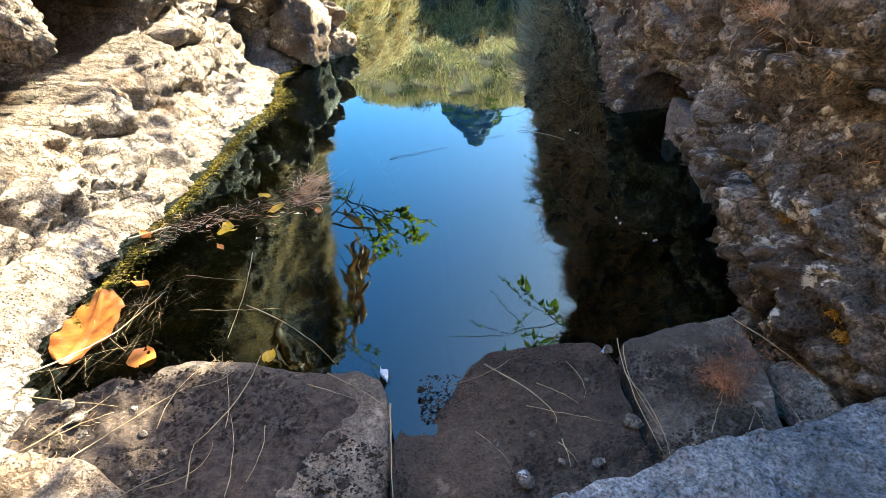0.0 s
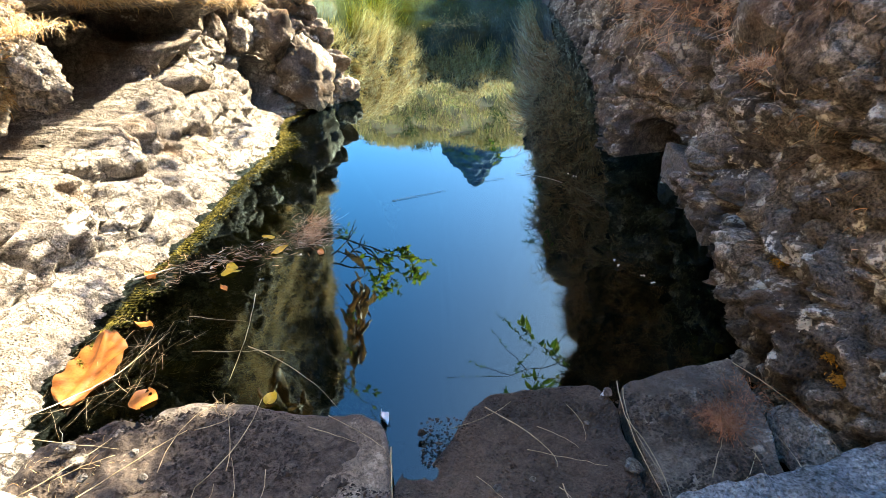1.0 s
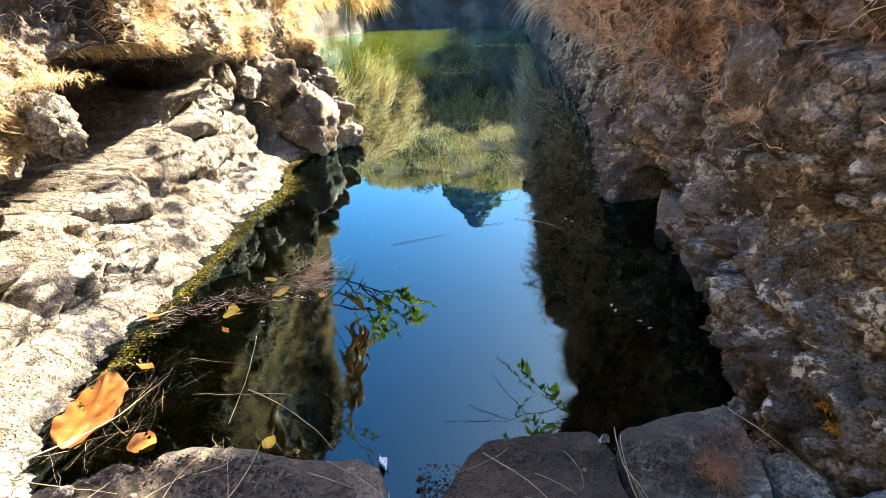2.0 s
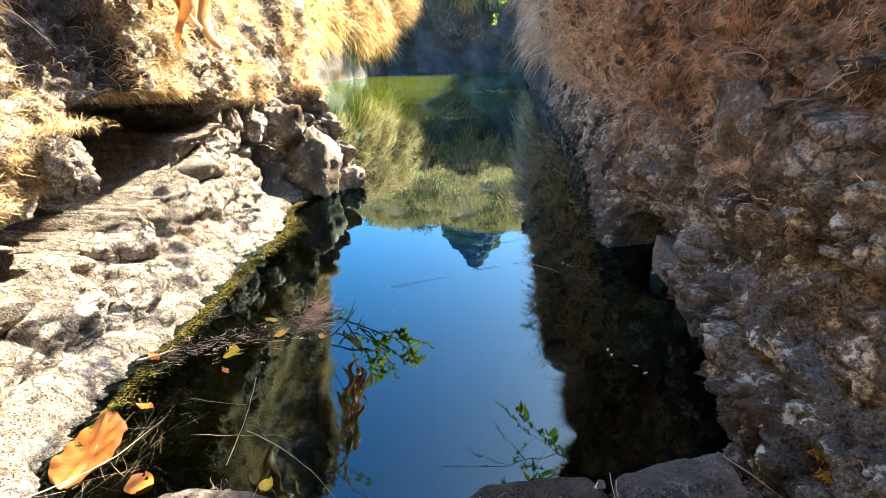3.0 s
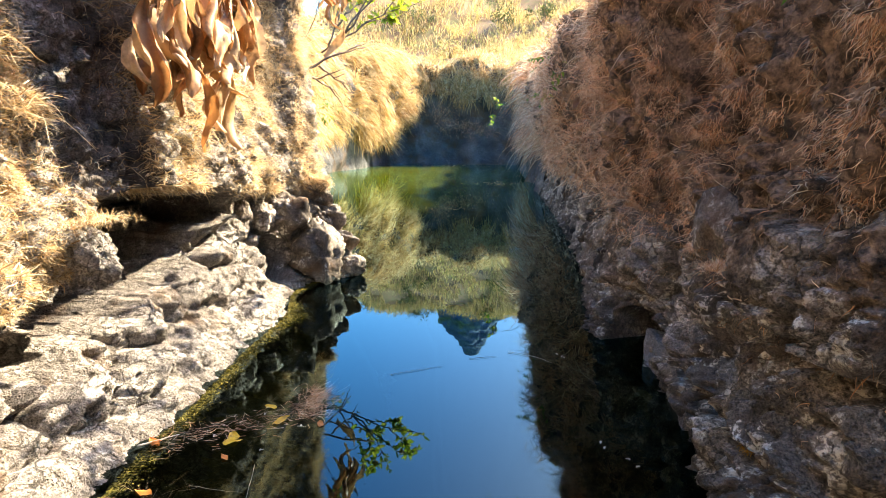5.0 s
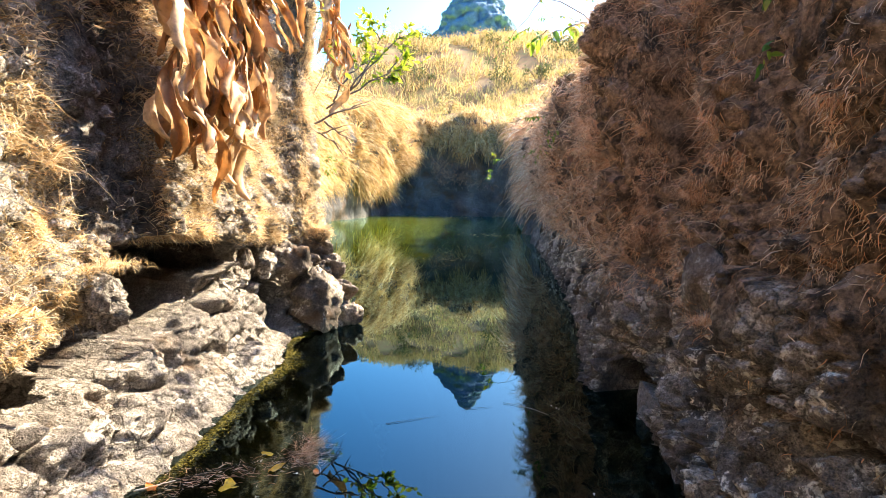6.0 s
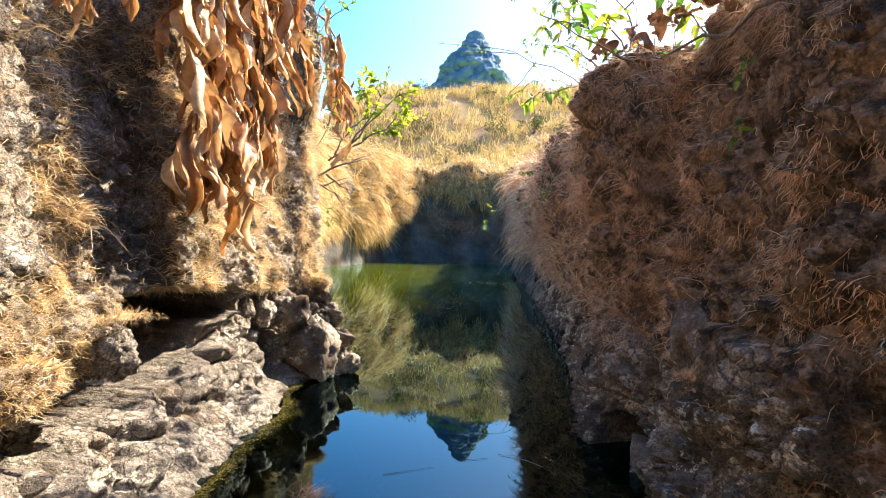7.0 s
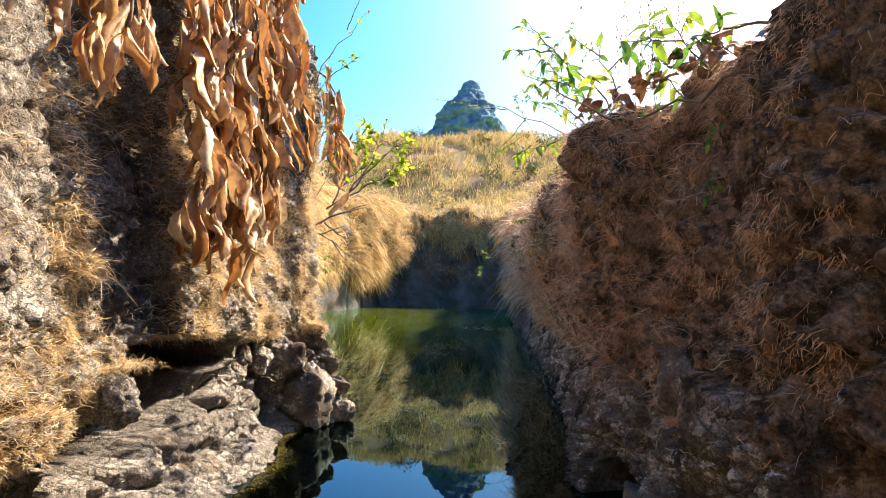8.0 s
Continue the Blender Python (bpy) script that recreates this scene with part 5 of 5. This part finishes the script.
for i in range(60):
    y = rng.uniform(0.85, 2.1)
    x = np.interp(y, [1.0, 1.3, 1.7, 2.1], [0.72, 0.74, 0.68, 0.64]) + rng.uniform(-0.01, 0.13)
    z = float(right_top(np.array([x]), np.array([y]))[0]) + rng.uniform(0.0, 0.06)
    ob = new("fallen_leaf", rng.choice(LITTER))
    ob.matrix_basis = turn_to((x, y, z), (rng.gauss(0, 1), rng.gauss(0, 1), rng.gauss(-0.1, 0.4)), rng.uniform(0, 6), rng.uniform(0.7, 1.2))
    tagged(ob, "curled brown fallen leaf in the litter on the rock top", "leaf", "fallen leaves on the rock top")
for at, way, sc in (((0.80, 2.62, 0.60), (-0.2, 0, -1), 1.1), ((0.74, 0.85, 0.75), (-0.2, 0, -1), 0.7), ((0.7, 2.7, 0.95), (-0.2, 0.3, -1), 0.8)):
    ob = new("fallen_leaf", LITTER[0])
    ob.matrix_basis = turn_to(at, way, 1.0, sc)
    tagged(ob, "orange-brown dead leaf caught on the rock face", "leaf", "dead leaves on the rock face")


# ---------------------------------------------------------------- on and in the water
YELLOW = leaf_material("yellow_leaf", [(0.60, 0.36, 0.02), (0.65, 0.42, 0.03), (0.55, 0.28, 0.02)], 0.25, scale=60.0)
SUNK_LEAF = leaf_material("soaked_orange_leaf", [(0.20, 0.06, 0.009), (0.24, 0.075, 0.012)], 0.05, scale=38.0, blotch=1.0)
ORANGE = leaf_material("orange_leaf", [(0.55, 0.17, 0.03), (0.62, 0.22, 0.05)], 0.2, scale=40.0)
rng = random.Random(81)
for x, y, z, size, wide, mat, yaw, words in ((-0.582, 0.824, 0.003, 0.045, 0.018, ORANGE, 70, "small red-orange leaf floating by the shore"), (-0.515, 1.018, 0.003, 0.045, 0.024, YELLOW, -60, "yellow leaf floating on the debris"),
                                             (-0.49, 1.03, 0.004, 0.04, 0.026, YELLOW, 30, "yellow leaf floating on the debris"), (-0.424, 1.11, 0.003, 0.05, 0.022, YELLOW, -40, "yellow leaf floating on the debris"),
                                             (-0.44, 1.2, 0.003, 0.035, 0.02, YELLOW, 80, "yellow leaf floating on the debris"), (-0.50, 0.60, 0.002, 0.05, 0.045, ORANGE, 10, "brown-orange leaf floating at the edge of the slab"),
                                             (-0.290, 0.592, 0.012, 0.026, 0.022, YELLOW, -10, "bright yellow leaf on the edge of the slab"), (-0.48, 0.95, 0.002, 0.03, 0.014, ORANGE, 40, "small brown leaf floating on the water"),
                                             (-0.30, 1.1, 0.003, 0.03, 0.016, ORANGE, 20, "small brown leaf floating on the water"), (-0.655, 1.0, 0.01, 0.05, 0.025, ORANGE, 50, "orange leaf at the shore")):
    ob = new("fallen_leaf", leaf_mesh("fallen_leaf", size, wide, 0.12, rng.uniform(-0.4, 0.4) * 0.5, mat, rng, size * 0.045, 7))
    ob.matrix_basis = pose(x, y, z, 0, 0, yaw)
    tagged(ob, words, "leaf", "leaves on the water")



def broad_leaf(place, yaw, length, width, mat, words):
    """A big limp leaf lying almost flat: an oval blade, wavy along its rim, with a ridge at the midrib and at the side veins."""
    r, rows, cols, verts = random.Random(83), 22, 15, []
    a, b = r.uniform(0, 6), r.uniform(0, 6)
    for i in range(rows + 1):
        t = i / rows
        w = 0.5 * width * math.sin(math.pi * (0.03 + 0.95 * t ** 0.85)) ** 0.7 * (1 + 0.05 * math.sin(a + 17 * t))
        for j in range(cols):
            u = j / (cols - 1) * 2 - 1
            z = 0.010 * (0.5 + 0.5 * math.sin(a + 5 * t + 2.2 * u)) + 0.004 * math.sin(b + 30 * (t - 0.25 * abs(u))) * abs(u) + 0.005 * math.exp(-(u / 0.1) ** 2)
            verts.append((u * w + 0.015 * math.sin(2.6 * t), length * (t - 0.5) + 0.012 * abs(u), z))
    ob = new("fallen_leaf", mesh_from("fallen_leaf", verts, grid_faces(rows + 1, cols).tolist(), mat))
    ob.matrix_basis = pose(*place, 0, 0, yaw)
    return tagged(ob, words, "leaf", "leaves on the water")


broad_leaf((-0.645, 0.70, 0.002), 12, 0.20, 0.10, SUNK_LEAF, "large limp orange-brown leaf lying in the shallow water")
PALE_STICK = plain_material("pale_stick", (0.45, 0.38, 0.28), (0.68, 0.6, 0.48), 60.0, 0.7)


def stick(name, a, b, r, mat, label, sag=(0, 0, 0), wobble=0.003, group="", seed=1, steps=10, category="stick"):
    g = random.Random(seed)
    pts = bent(a, b, sag, wobble, steps, g)
    o = Vector(a)
    v, f = tube([p - o for p in pts], [r * (1 - 0.6 * i / steps) for i in range(steps + 1)], 6)
    ob = new(name, mesh_from(name, v, f, mat))
    ob.location = o
    return tagged(ob, label, category, group)


for a, b, r, mat, words, sag in (((-0.70, 0.47, 0.07), (-0.578, 0.683, 0.004), 0.003, PALE_STICK, "long pale dry stalk leaning from the rock into the water", (0.006, 0, -0.01)),
                                 ((-0.578, 0.683, 0.004), (-0.54, 0.80, 0.003), 0.002, STALK, "thin golden stalk floating by the shore", (0, 0, 0)),
                                 ((-0.70, 0.99, 0.012), (-0.635, 1.055, 0.004), 0.006, PALE_STICK, "short pale stick lying on the shore", (0, 0, 0)),
                                 ((-0.635, 1.055, 0.004), (-0.46, 1.17, 0.003), 0.002, TWIG, "thin dark twig floating in the debris", (0, 0, 0)),
                                 ((-0.40, 1.215, 0.004), (-0.262, 1.195, 0.004), 0.005, TWIG, "broken brown stem floating on the water", (0, 0.004, 0)),
                                 ((0.237, 1.611, 0.003), (0.369, 1.51, 0.003), 0.0022, PALE_STICK, "pale thin stem floating on the water", (0.01, 0.01, 0)),
                                 ((-0.153, 1.417, 0.002), (0.01, 1.488, 0.002), 0.0018, TWIG, "thin brown stem floating on the water", (0, 0, 0)),
                                 ((0.098, 1.55, 0.002), (0.197, 1.574, 0.002), 0.0018, TWIG, "thin brown stem floating on the water", (0, 0, 0)),
                                 ((-0.521, 0.853, 0.003), (-0.40, 0.83, 0.003), 0.0016, STALK, "thin green-brown stem floating on the water", (0, 0, 0)),
                                 ((-0.47, 0.74, 0.003), (-0.30, 0.735, 0.003), 0.0014, STALK, "thin pale stem floating on the water", (0, 0, 0)),
                                 ((-0.41, 0.93, 0.003), (-0.375, 0.66, 0.003), 0.0018, STALK, "thin green stem floating on the water", (0.006, 0, 0)),
                                 ((-0.37, 0.75, 0.003), (-0.17, 0.565, 0.02), 0.0022, STALK, "thin golden straw reaching from the slab over the water", (0.01, 0.01, 0))):
    stick("floating_stick", a, b, r * 0.42, mat, words, sag, 0.0009, "stems on the water", int(abs(a[0] * 1000)))
for x, y in ((0.417, 1.578), (0.40, 1.60), (0.388, 1.035), (0.392, 1.01), (0.433, 0.957), (0.445, 0.93), (-0.40, 1.14), (-0.46, 1.17), (-0.55, 1.06), (-0.36, 1.16), (0.42, 1.56), (-0.42, 0.99), (-0.35, 1.10), (-0.47, 1.2)):
    ob = new("floating_petal", leaf_mesh("floating_petal", 0.010, 0.006, 0.3, 0.3, PALE_STICK, rng, 0.001, 4))
    ob.matrix_basis = pose(x, y, 0.002, 0, 0, rng.uniform(0, 360))
    tagged(ob, "pale bit of plant fluff floating on the water", "debris", "bits on the water")

# matted roots and stems floating along the shore
g = np.random.default_rng(91)
n = 420
t = g.random(n)
raft = np.stack([-0.66 + 0.36 * t + g.normal(size=n) * 0.02, 1.02 + 0.20 * t + g.normal(size=n) * 0.035, np.full(n, 0.003)], 1)
way = np.stack([g.normal(size=n), g.normal(size=n) * 0.6, g.normal(size=n) * 0.05], 1)
tagged(new("floating_debris", blades("floating_debris", raft, way, g.uniform(0.01, 0.035, n), g.uniform(0.0008, 0.0015, n), 0.02, 0.12, STRAW_BROWN, 92)), "mat of dry grass bits and roots floating on the water", "debris", kind="stuff")
n = 130
shoal = np.stack([g.uniform(-0.68, -0.5, n), g.uniform(0.6, 0.85, n), np.full(n, 0.002)], 1)
tagged(new("floating_debris", blades("floating_debris", shoal, np.stack([g.normal(size=n) * 0.5, g.normal(size=n), g.normal(size=n) * 0.05], 1), g.uniform(0.04, 0.11, n), g.uniform(0.0003, 0.0007, n), 0.0, 0.10, STALK, 93, 6)), "thin golden roots and stems trailing in the shallow water", "debris", kind="stuff")


# pale flakes added further up the pool for a ripple's sparkle and pale dots
g = np.random.default_rng(85)
n = 260
spot = g.integers(0, 3, n)
at = np.stack([np.choose(spot, [0.05, 1.1, -0.3]) + g.normal(size=n) * np.choose(spot, [0.16, 0.25, 0.9]), np.choose(spot, [6.0, 10.5, 20.4]) + g.normal(size=n) * np.choose(spot, [0.10, 0.3, 0.3]), np.full(n, 0.002)], 1)
size = np.choose(spot, [0.02, 0.04, 0.07]) * g.uniform(0.4, 1.2, n)
tagged(new("sparkle_flakes", blades("sparkle_flakes", at, np.stack([g.normal(size=n), g.normal(size=n) * 0.3, g.normal(size=n) * 0.02], 1), size, size * 0.3, 0.0, 0.05, STALK, 86)), "pale flakes added on the far water for the sparkle of ripples", "scum", kind="stuff")
# olive scum along the sunlit shore
ALGAE = straw_material("olive_algae", [(0.06, 0.055, 0.012), (0.11, 0.095, 0.016), (0.17, 0.135, 0.02), (0.09, 0.08, 0.016)], 0.2)
g = np.random.default_rng(95)
shore = smooth_line(LEFT, 0.01, 0.06)
shore = shore[(shore[:, 1] > 0.62) & (shore[:, 1] < 2.62)]
n = 7000
pick = shore[g.integers(0, len(shore), n)]
band = 0.012 + 0.025 * (0.5 + 0.5 * fbm(np.stack([pick[:, 0] * 3, pick[:, 1] * 3, pick[:, 0] * 0], 1), 2, 96))
at = np.stack([pick[:, 0] + 0.01 + np.abs(g.normal(size=n)) * band, pick[:, 1], np.full(n, 0.0015)], 1)
tagged(new("algae_scum", blades("algae_scum", at, np.stack([g.normal(size=n), g.normal(size=n), g.normal(size=n) * 0.02], 1), g.uniform(0.003, 0.010, n), g.uniform(0.0014, 0.0038, n), 0.0, 0.05, ALGAE, 97, 2)),
       "yellow-olive algae scum along the shore", "algae", kind="stuff")


# ---------------------------------------------------------------- straws and crumbs on the sill
SILL_TOP = 0.048
for k, (a, b, r, sag) in enumerate((((-0.308, 0.342), (-0.322, 0.405), 0.0022, 0.0), ((-0.322, 0.405), (-0.281, 0.56), 0.0022, 0.006), ((-0.291, 0.429), (-0.336, 0.554), 0.0015, 0.004), ((-0.26, 0.33), (-0.291, 0.45), 0.0015, 0.004),
                                    ((0.05, 0.54), (0.135, 0.43), 0.0022, 0.012), ((0.0, 0.50), (0.09, 0.55), 0.0014, 0.004), ((0.253, 0.575), (0.25, 0.376), 0.0022, -0.004), ((0.258, 0.56), (0.262, 0.40), 0.0016, -0.006), ((0.245, 0.50), (0.255, 0.36), 0.0016, 0.004),
                                    ((-0.081, 0.46), (-0.069, 0.32), 0.003, 0.0), ((-0.2, 0.50), (-0.13, 0.47), 0.0014, 0.008), ((-0.175, 0.52), (-0.089, 0.449), 0.0014, 0.012), ((-0.512, 0.42), (-0.45, 0.46), 0.0018, 0.0), ((-0.54, 0.40), (-0.47, 0.49), 0.0018, 0.003),
                                    ((-0.62, 0.50), (-0.45, 0.47), 0.0016, 0.004), ((-0.49, 0.36), (-0.37, 0.50), 0.0022, 0.0), ((-0.355, 0.344), (-0.30, 0.41), 0.0016, 0.01), ((0.137, 0.405), (0.14, 0.365), 0.0018, 0.0), ((0.132, 0.40), (0.15, 0.37), 0.0012, 0.0),
                                    ((0.32, 0.40), (0.36, 0.46), 0.0018, 0.0), ((0.31, 0.36), (0.40, 0.45), 0.0018, 0.004), ((0.37, 0.36), (0.385, 0.46), 0.0016, 0.004), ((0.41, 0.36), (0.43, 0.47), 0.0016, 0.006), ((0.44, 0.62), (0.50, 0.43), 0.002, 0.006),
                                    ((-0.36, 0.50), (-0.31, 0.54), 0.0014, 0.006), ((-0.38, 0.43), (-0.36, 0.54), 0.0014, -0.004), ((-0.24, 0.43), (-0.245, 0.34), 0.0013, 0.004), ((0.03, 0.42), (0.07, 0.36), 0.0012, 0.004), ((0.12, 0.50), (0.17, 0.46), 0.0012, 0.004),
                                    ((-0.43, 0.30), (-0.33, 0.37), 0.0016, 0.0), ((0.1, 0.46), (0.2, 0.43), 0.0011, 0.006), ((0.17, 0.54), (0.18, 0.47), 0.0011, 0.004))):
    stick("straw", (*a, SILL_TOP + (0.006 if a[0] < -0.08 else -0.006 if a[0] < 0.24 else 0.004)), (*b, SILL_TOP + (0.006 if b[0] < -0.08 else -0.006 if b[0] < 0.24 else 0.004)), r * 0.42, STALK, "dry bent straw lying on the stone sill", (sag * 2.2, sag * -1.2, 0.003), 0.0008, "straws on the sill", 500 + k, 8, "straw")

PEBBLE = rock_material("pebble", (0.12, 0.10, 0.085), (0.2, 0.18, 0.155), (0.28, 0.26, 0.23), (0.36, 0.34, 0.31), 0.3)
rng = random.Random(95)
for x, y, r in ((0.083, 0.347, 0.011), (0.055, 0.399, 0.006), (0.173, 0.367, 0.008), (0.23, 0.423, 0.012), (-0.47, 0.504, 0.008), (0.235, 0.558, 0.008), (-0.40, 0.43, 0.006), (-0.36, 0.40, 0.005), (-0.26, 0.46, 0.005), (0.13, 0.37, 0.005), (0.44, 0.40, 0.014),
                (-0.5, 0.46, 0.01), (-0.48, 0.43, 0.007), (-0.43, 0.47, 0.008), (-0.53, 0.48, 0.012), (-0.39, 0.37, 0.006), (-0.34, 0.46, 0.004), (0.1, 0.41, 0.004), (0.19, 0.5, 0.004)):
    boulder("pebble", (x, y, 0.045 + r * 0.2), (r, r * 1.2, r * 0.6), PEBBLE, rng.randrange(1000), (0, 0, rng.uniform(0, 360)), 0.2, "small pale pebble on the stone sill", "pebble", "pebbles on the sill", 0.4)

FEATHER = plain_material("white_down", (0.7, 0.72, 0.76), (0.85, 0.86, 0.88), 120.0, 0.8)
for x, y, z, s, yaw in ((-0.098, 0.562, 0.004, 0.03, 20), (0.235, 0.562, 0.045, 0.012, 100), (-0.47, 0.508, 0.03, 0.014, 0), (0.085, 0.352, 0.05, 0.013, 60)):
    ob = new("white_scrap", leaf_mesh("white_scrap", s, s * 0.55, 0.5, 0.9, FEATHER, rng, s * 0.16, 9))
    ob.matrix_basis = pose(x, y - s * 0.4, z, 20, 0, yaw)
    tagged(ob, "crumpled white feathery scrap by the water's edge", "scrap", "white scraps")


def tuft(place, radius, count, mat, seed, label, length=(0.02, 0.05), width=(0.0012, 0.0022)):
    g = np.random.default_rng(seed)
    roots = np.array(place) + g.normal(size=(count, 3)) * [radius * 0.5, radius * 0.5, 0.003]
    ways = g.normal(size=(count, 3)) * 0.6 + [0, 0, 0.7]
    return tagged(new("grass_tuft", blades("grass_tuft", roots, ways, g.uniform(*length, count), g.uniform(*width, count), 0.8, 0.45, mat, seed)), label, "dry grass", kind="stuff")


tuft((0.365, 0.475, 0.07), 0.03, 1100, RED_MOSS, 601, "reddish dry moss tuft on the dark stone", (0.008, 0.022), (0.0005, 0.001))
tuft((0.42, 0.52, 0.065), 0.05, 350, RED_MOSS, 603, "reddish dry moss along the joint of the stones", (0.006, 0.018), (0.0005, 0.001))
tuft((-0.345, 0.555, 0.045), 0.03, 26, STRAW_GOLD, 605, "small dry grass tuft at the slab's rim", (0.012, 0.03), (0.0006, 0.0012))
tuft((-0.52, 0.45, 0.03), 0.07, 60, STRAW_GOLD, 607, "dry grass wisps beside the slab", (0.015, 0.035), (0.0006, 0.0012))
tuft((-0.785, 1.04, 0.53), 0.07, 700, STRAW_GOLD, 609, "dry grass tuft on the wedged stone", (0.012, 0.035))

for k, (x, y, z, n) in enumerate(((0.54, 0.565, 0.14, 260), (0.535, 0.535, 0.122, 260), (0.53, 0.505, 0.105, 220), (0.555, 0.73, 0.16, 120), (0.50, 0.50, 0.01, 120), (0.685, 1.20, 0.09, 80))):
    tuft((x, y, z), 0.016, n, ORANGE_MOSS, 621 + k, "orange moss in a joint of the shaded rock", (0.004, 0.010))
tuft((0.705, 1.16, 0.40), 0.05, 500, STRAW_BROWN, 631, "reddish tangle of dry roots on the shaded rock", (0.02, 0.05))
tuft((0.72, 1.32, 0.42), 0.04, 300, STRAW_BROWN, 633, "reddish tangle of dry roots on the shaded rock", (0.02, 0.05))
g = np.random.default_rng(641)
n = 380
at = np.stack([g.normal(size=n) * 0.022 - 0.345, 1.13 + g.random(n) * 0.16, np.abs(g.normal(size=n)) * 0.006 + 0.003], 1)
tagged(new("root_clump", blades("root_clump", at, np.stack([g.normal(size=n) * 0.5 + 0.1, g.normal(size=n) * 0.4 + 0.6, g.normal(size=n) * 0.12 + 0.05], 1), g.uniform(0.02, 0.07, n), g.uniform(0.0007, 0.0014, n), 0.05, 0.25, STRAW_BROWN, 642)), "reddish clump of fine dry roots afloat on the water", "dry roots", kind="stuff")

# crumbs of earth and stone on the sill
SOIL = plain_material("dark_dry_soil", (0.022, 0.016, 0.013), (0.098, 0.072, 0.055), 110.0, 0.95, 0.012)
# thin layer of trodden earth over the broad slab and the corner beside it
ex, ey = np.meshgrid(np.arange(-0.60, -0.075, 0.005), np.arange(0.16, 0.61, 0.005))
q = np.stack([ex.ravel(), ey.ravel(), ex.ravel() * 0], 1)
on_slab = smooth(-0.49, -0.45, q[:, 0])
cover = 0.45 - 0.75 * smooth(-0.27, -0.14, q[:, 0]) - 0.8 * smooth(0.535, 0.56, q[:, 1]) * on_slab + 0.9 * fbm(q * 11, 4, 711)
rim = np.interp(q[:, 0], [-0.47, -0.40, -0.25, -0.163, -0.092], [0.525, 0.545, 0.535, 0.515, 0.47])
layer = 0.044 + 0.016 * np.clip(cover, -1.0, 0.4) - 0.06 * smooth(-0.015, 0.012, q[:, 1] - rim) - 0.06 * smooth(-0.125, -0.10, q[:, 0])
bank = 0.024 + 0.014 * fbm(q * 13, 3, 713) - 0.07 * smooth(0.53, 0.60, q[:, 1] + 0.03 * fbm(q * 17, 2, 715))
d1, d2, own = cells(q * 70, 717)
e1, e2, lump = cells(q * 28, 718)
q[:, 2] = layer * on_slab + bank * (1 - on_slab) + 0.006 * fbm(q * 45, 4, 719) + 0.008 * (0.4 - d1) * (own > 0.45) + 0.008 * np.clip(0.42 - e1, 0, 1) * (lump > 0.55)
tagged(new("earth_layer", fast_mesh("earth_layer", q, grid_faces(*ex.shape), np.zeros((0, 3), int), SOIL)), "thin crust of dark brown earth over the stone sill", "earth", kind="stuff")

g = np.random.default_rng(701)
n = 14000
cx, cy = g.uniform(-0.56, 0.44, n), g.uniform(0.22, 0.545, n)
keep = fbm(np.stack([cx * 9, cy * 9, cx * 0], 1), 3, 703) > -0.35
cx, cy = cx[keep], cy[keep]
n = len(cx)
size = g.uniform(0.0008, 0.0032, n) * (1 + 1.6 * (g.random(n) > 0.97))
ramp_z = np.where(cx < -0.46, 0.034, np.where(cx < -0.075, 0.049, np.where(cx < 0.255, 0.034 + 0.07 * (cx - 0.09) - 0.03 * (cy - 0.35) - 0.024 * np.exp(-((cx + 0.035) ** 2 + (cy - 0.46) ** 2) / 0.075 ** 2), 0.051 + 0.08 * (cx - 0.35))))
corner = np.array([(1, 0, 0), (-0.6, 0.8, 0), (-0.6, -0.8, 0), (0.1, 0, 0.9), (0.1, 0, -0.6)])
grid_i, grid_j = np.clip(((cy - 0.16) / 0.005).astype(int), 0, ex.shape[0] - 1), np.clip(((cx + 0.60) / 0.005).astype(int), 0, ex.shape[1] - 1)
ramp_z = np.where(cx < -0.08, np.maximum(q[:, 2].reshape(ex.shape)[grid_i, grid_j], np.where(cx < -0.46, 0.0, 0.042)), ramp_z + 0.003) + 0.0005
verts = np.stack([cx, cy, ramp_z], 1)[:, None, :] + corner[None] * size[:, None, None] * g.uniform(0.6, 1.4, (n, 5, 3))
o = np.arange(n)[:, None] * 5
tris = np.concatenate([o + f for f in ([0, 1, 3], [1, 2, 3], [2, 0, 3], [1, 0, 4], [2, 1, 4], [0, 2, 4])])
tagged(new("earth_crumbs", fast_mesh("earth_crumbs", verts.reshape(-1, 3), np.zeros((0, 4), int), tris, SOIL, False)), "dark crumbs of dry earth scattered on the stone sill", "earth", kind="stuff")
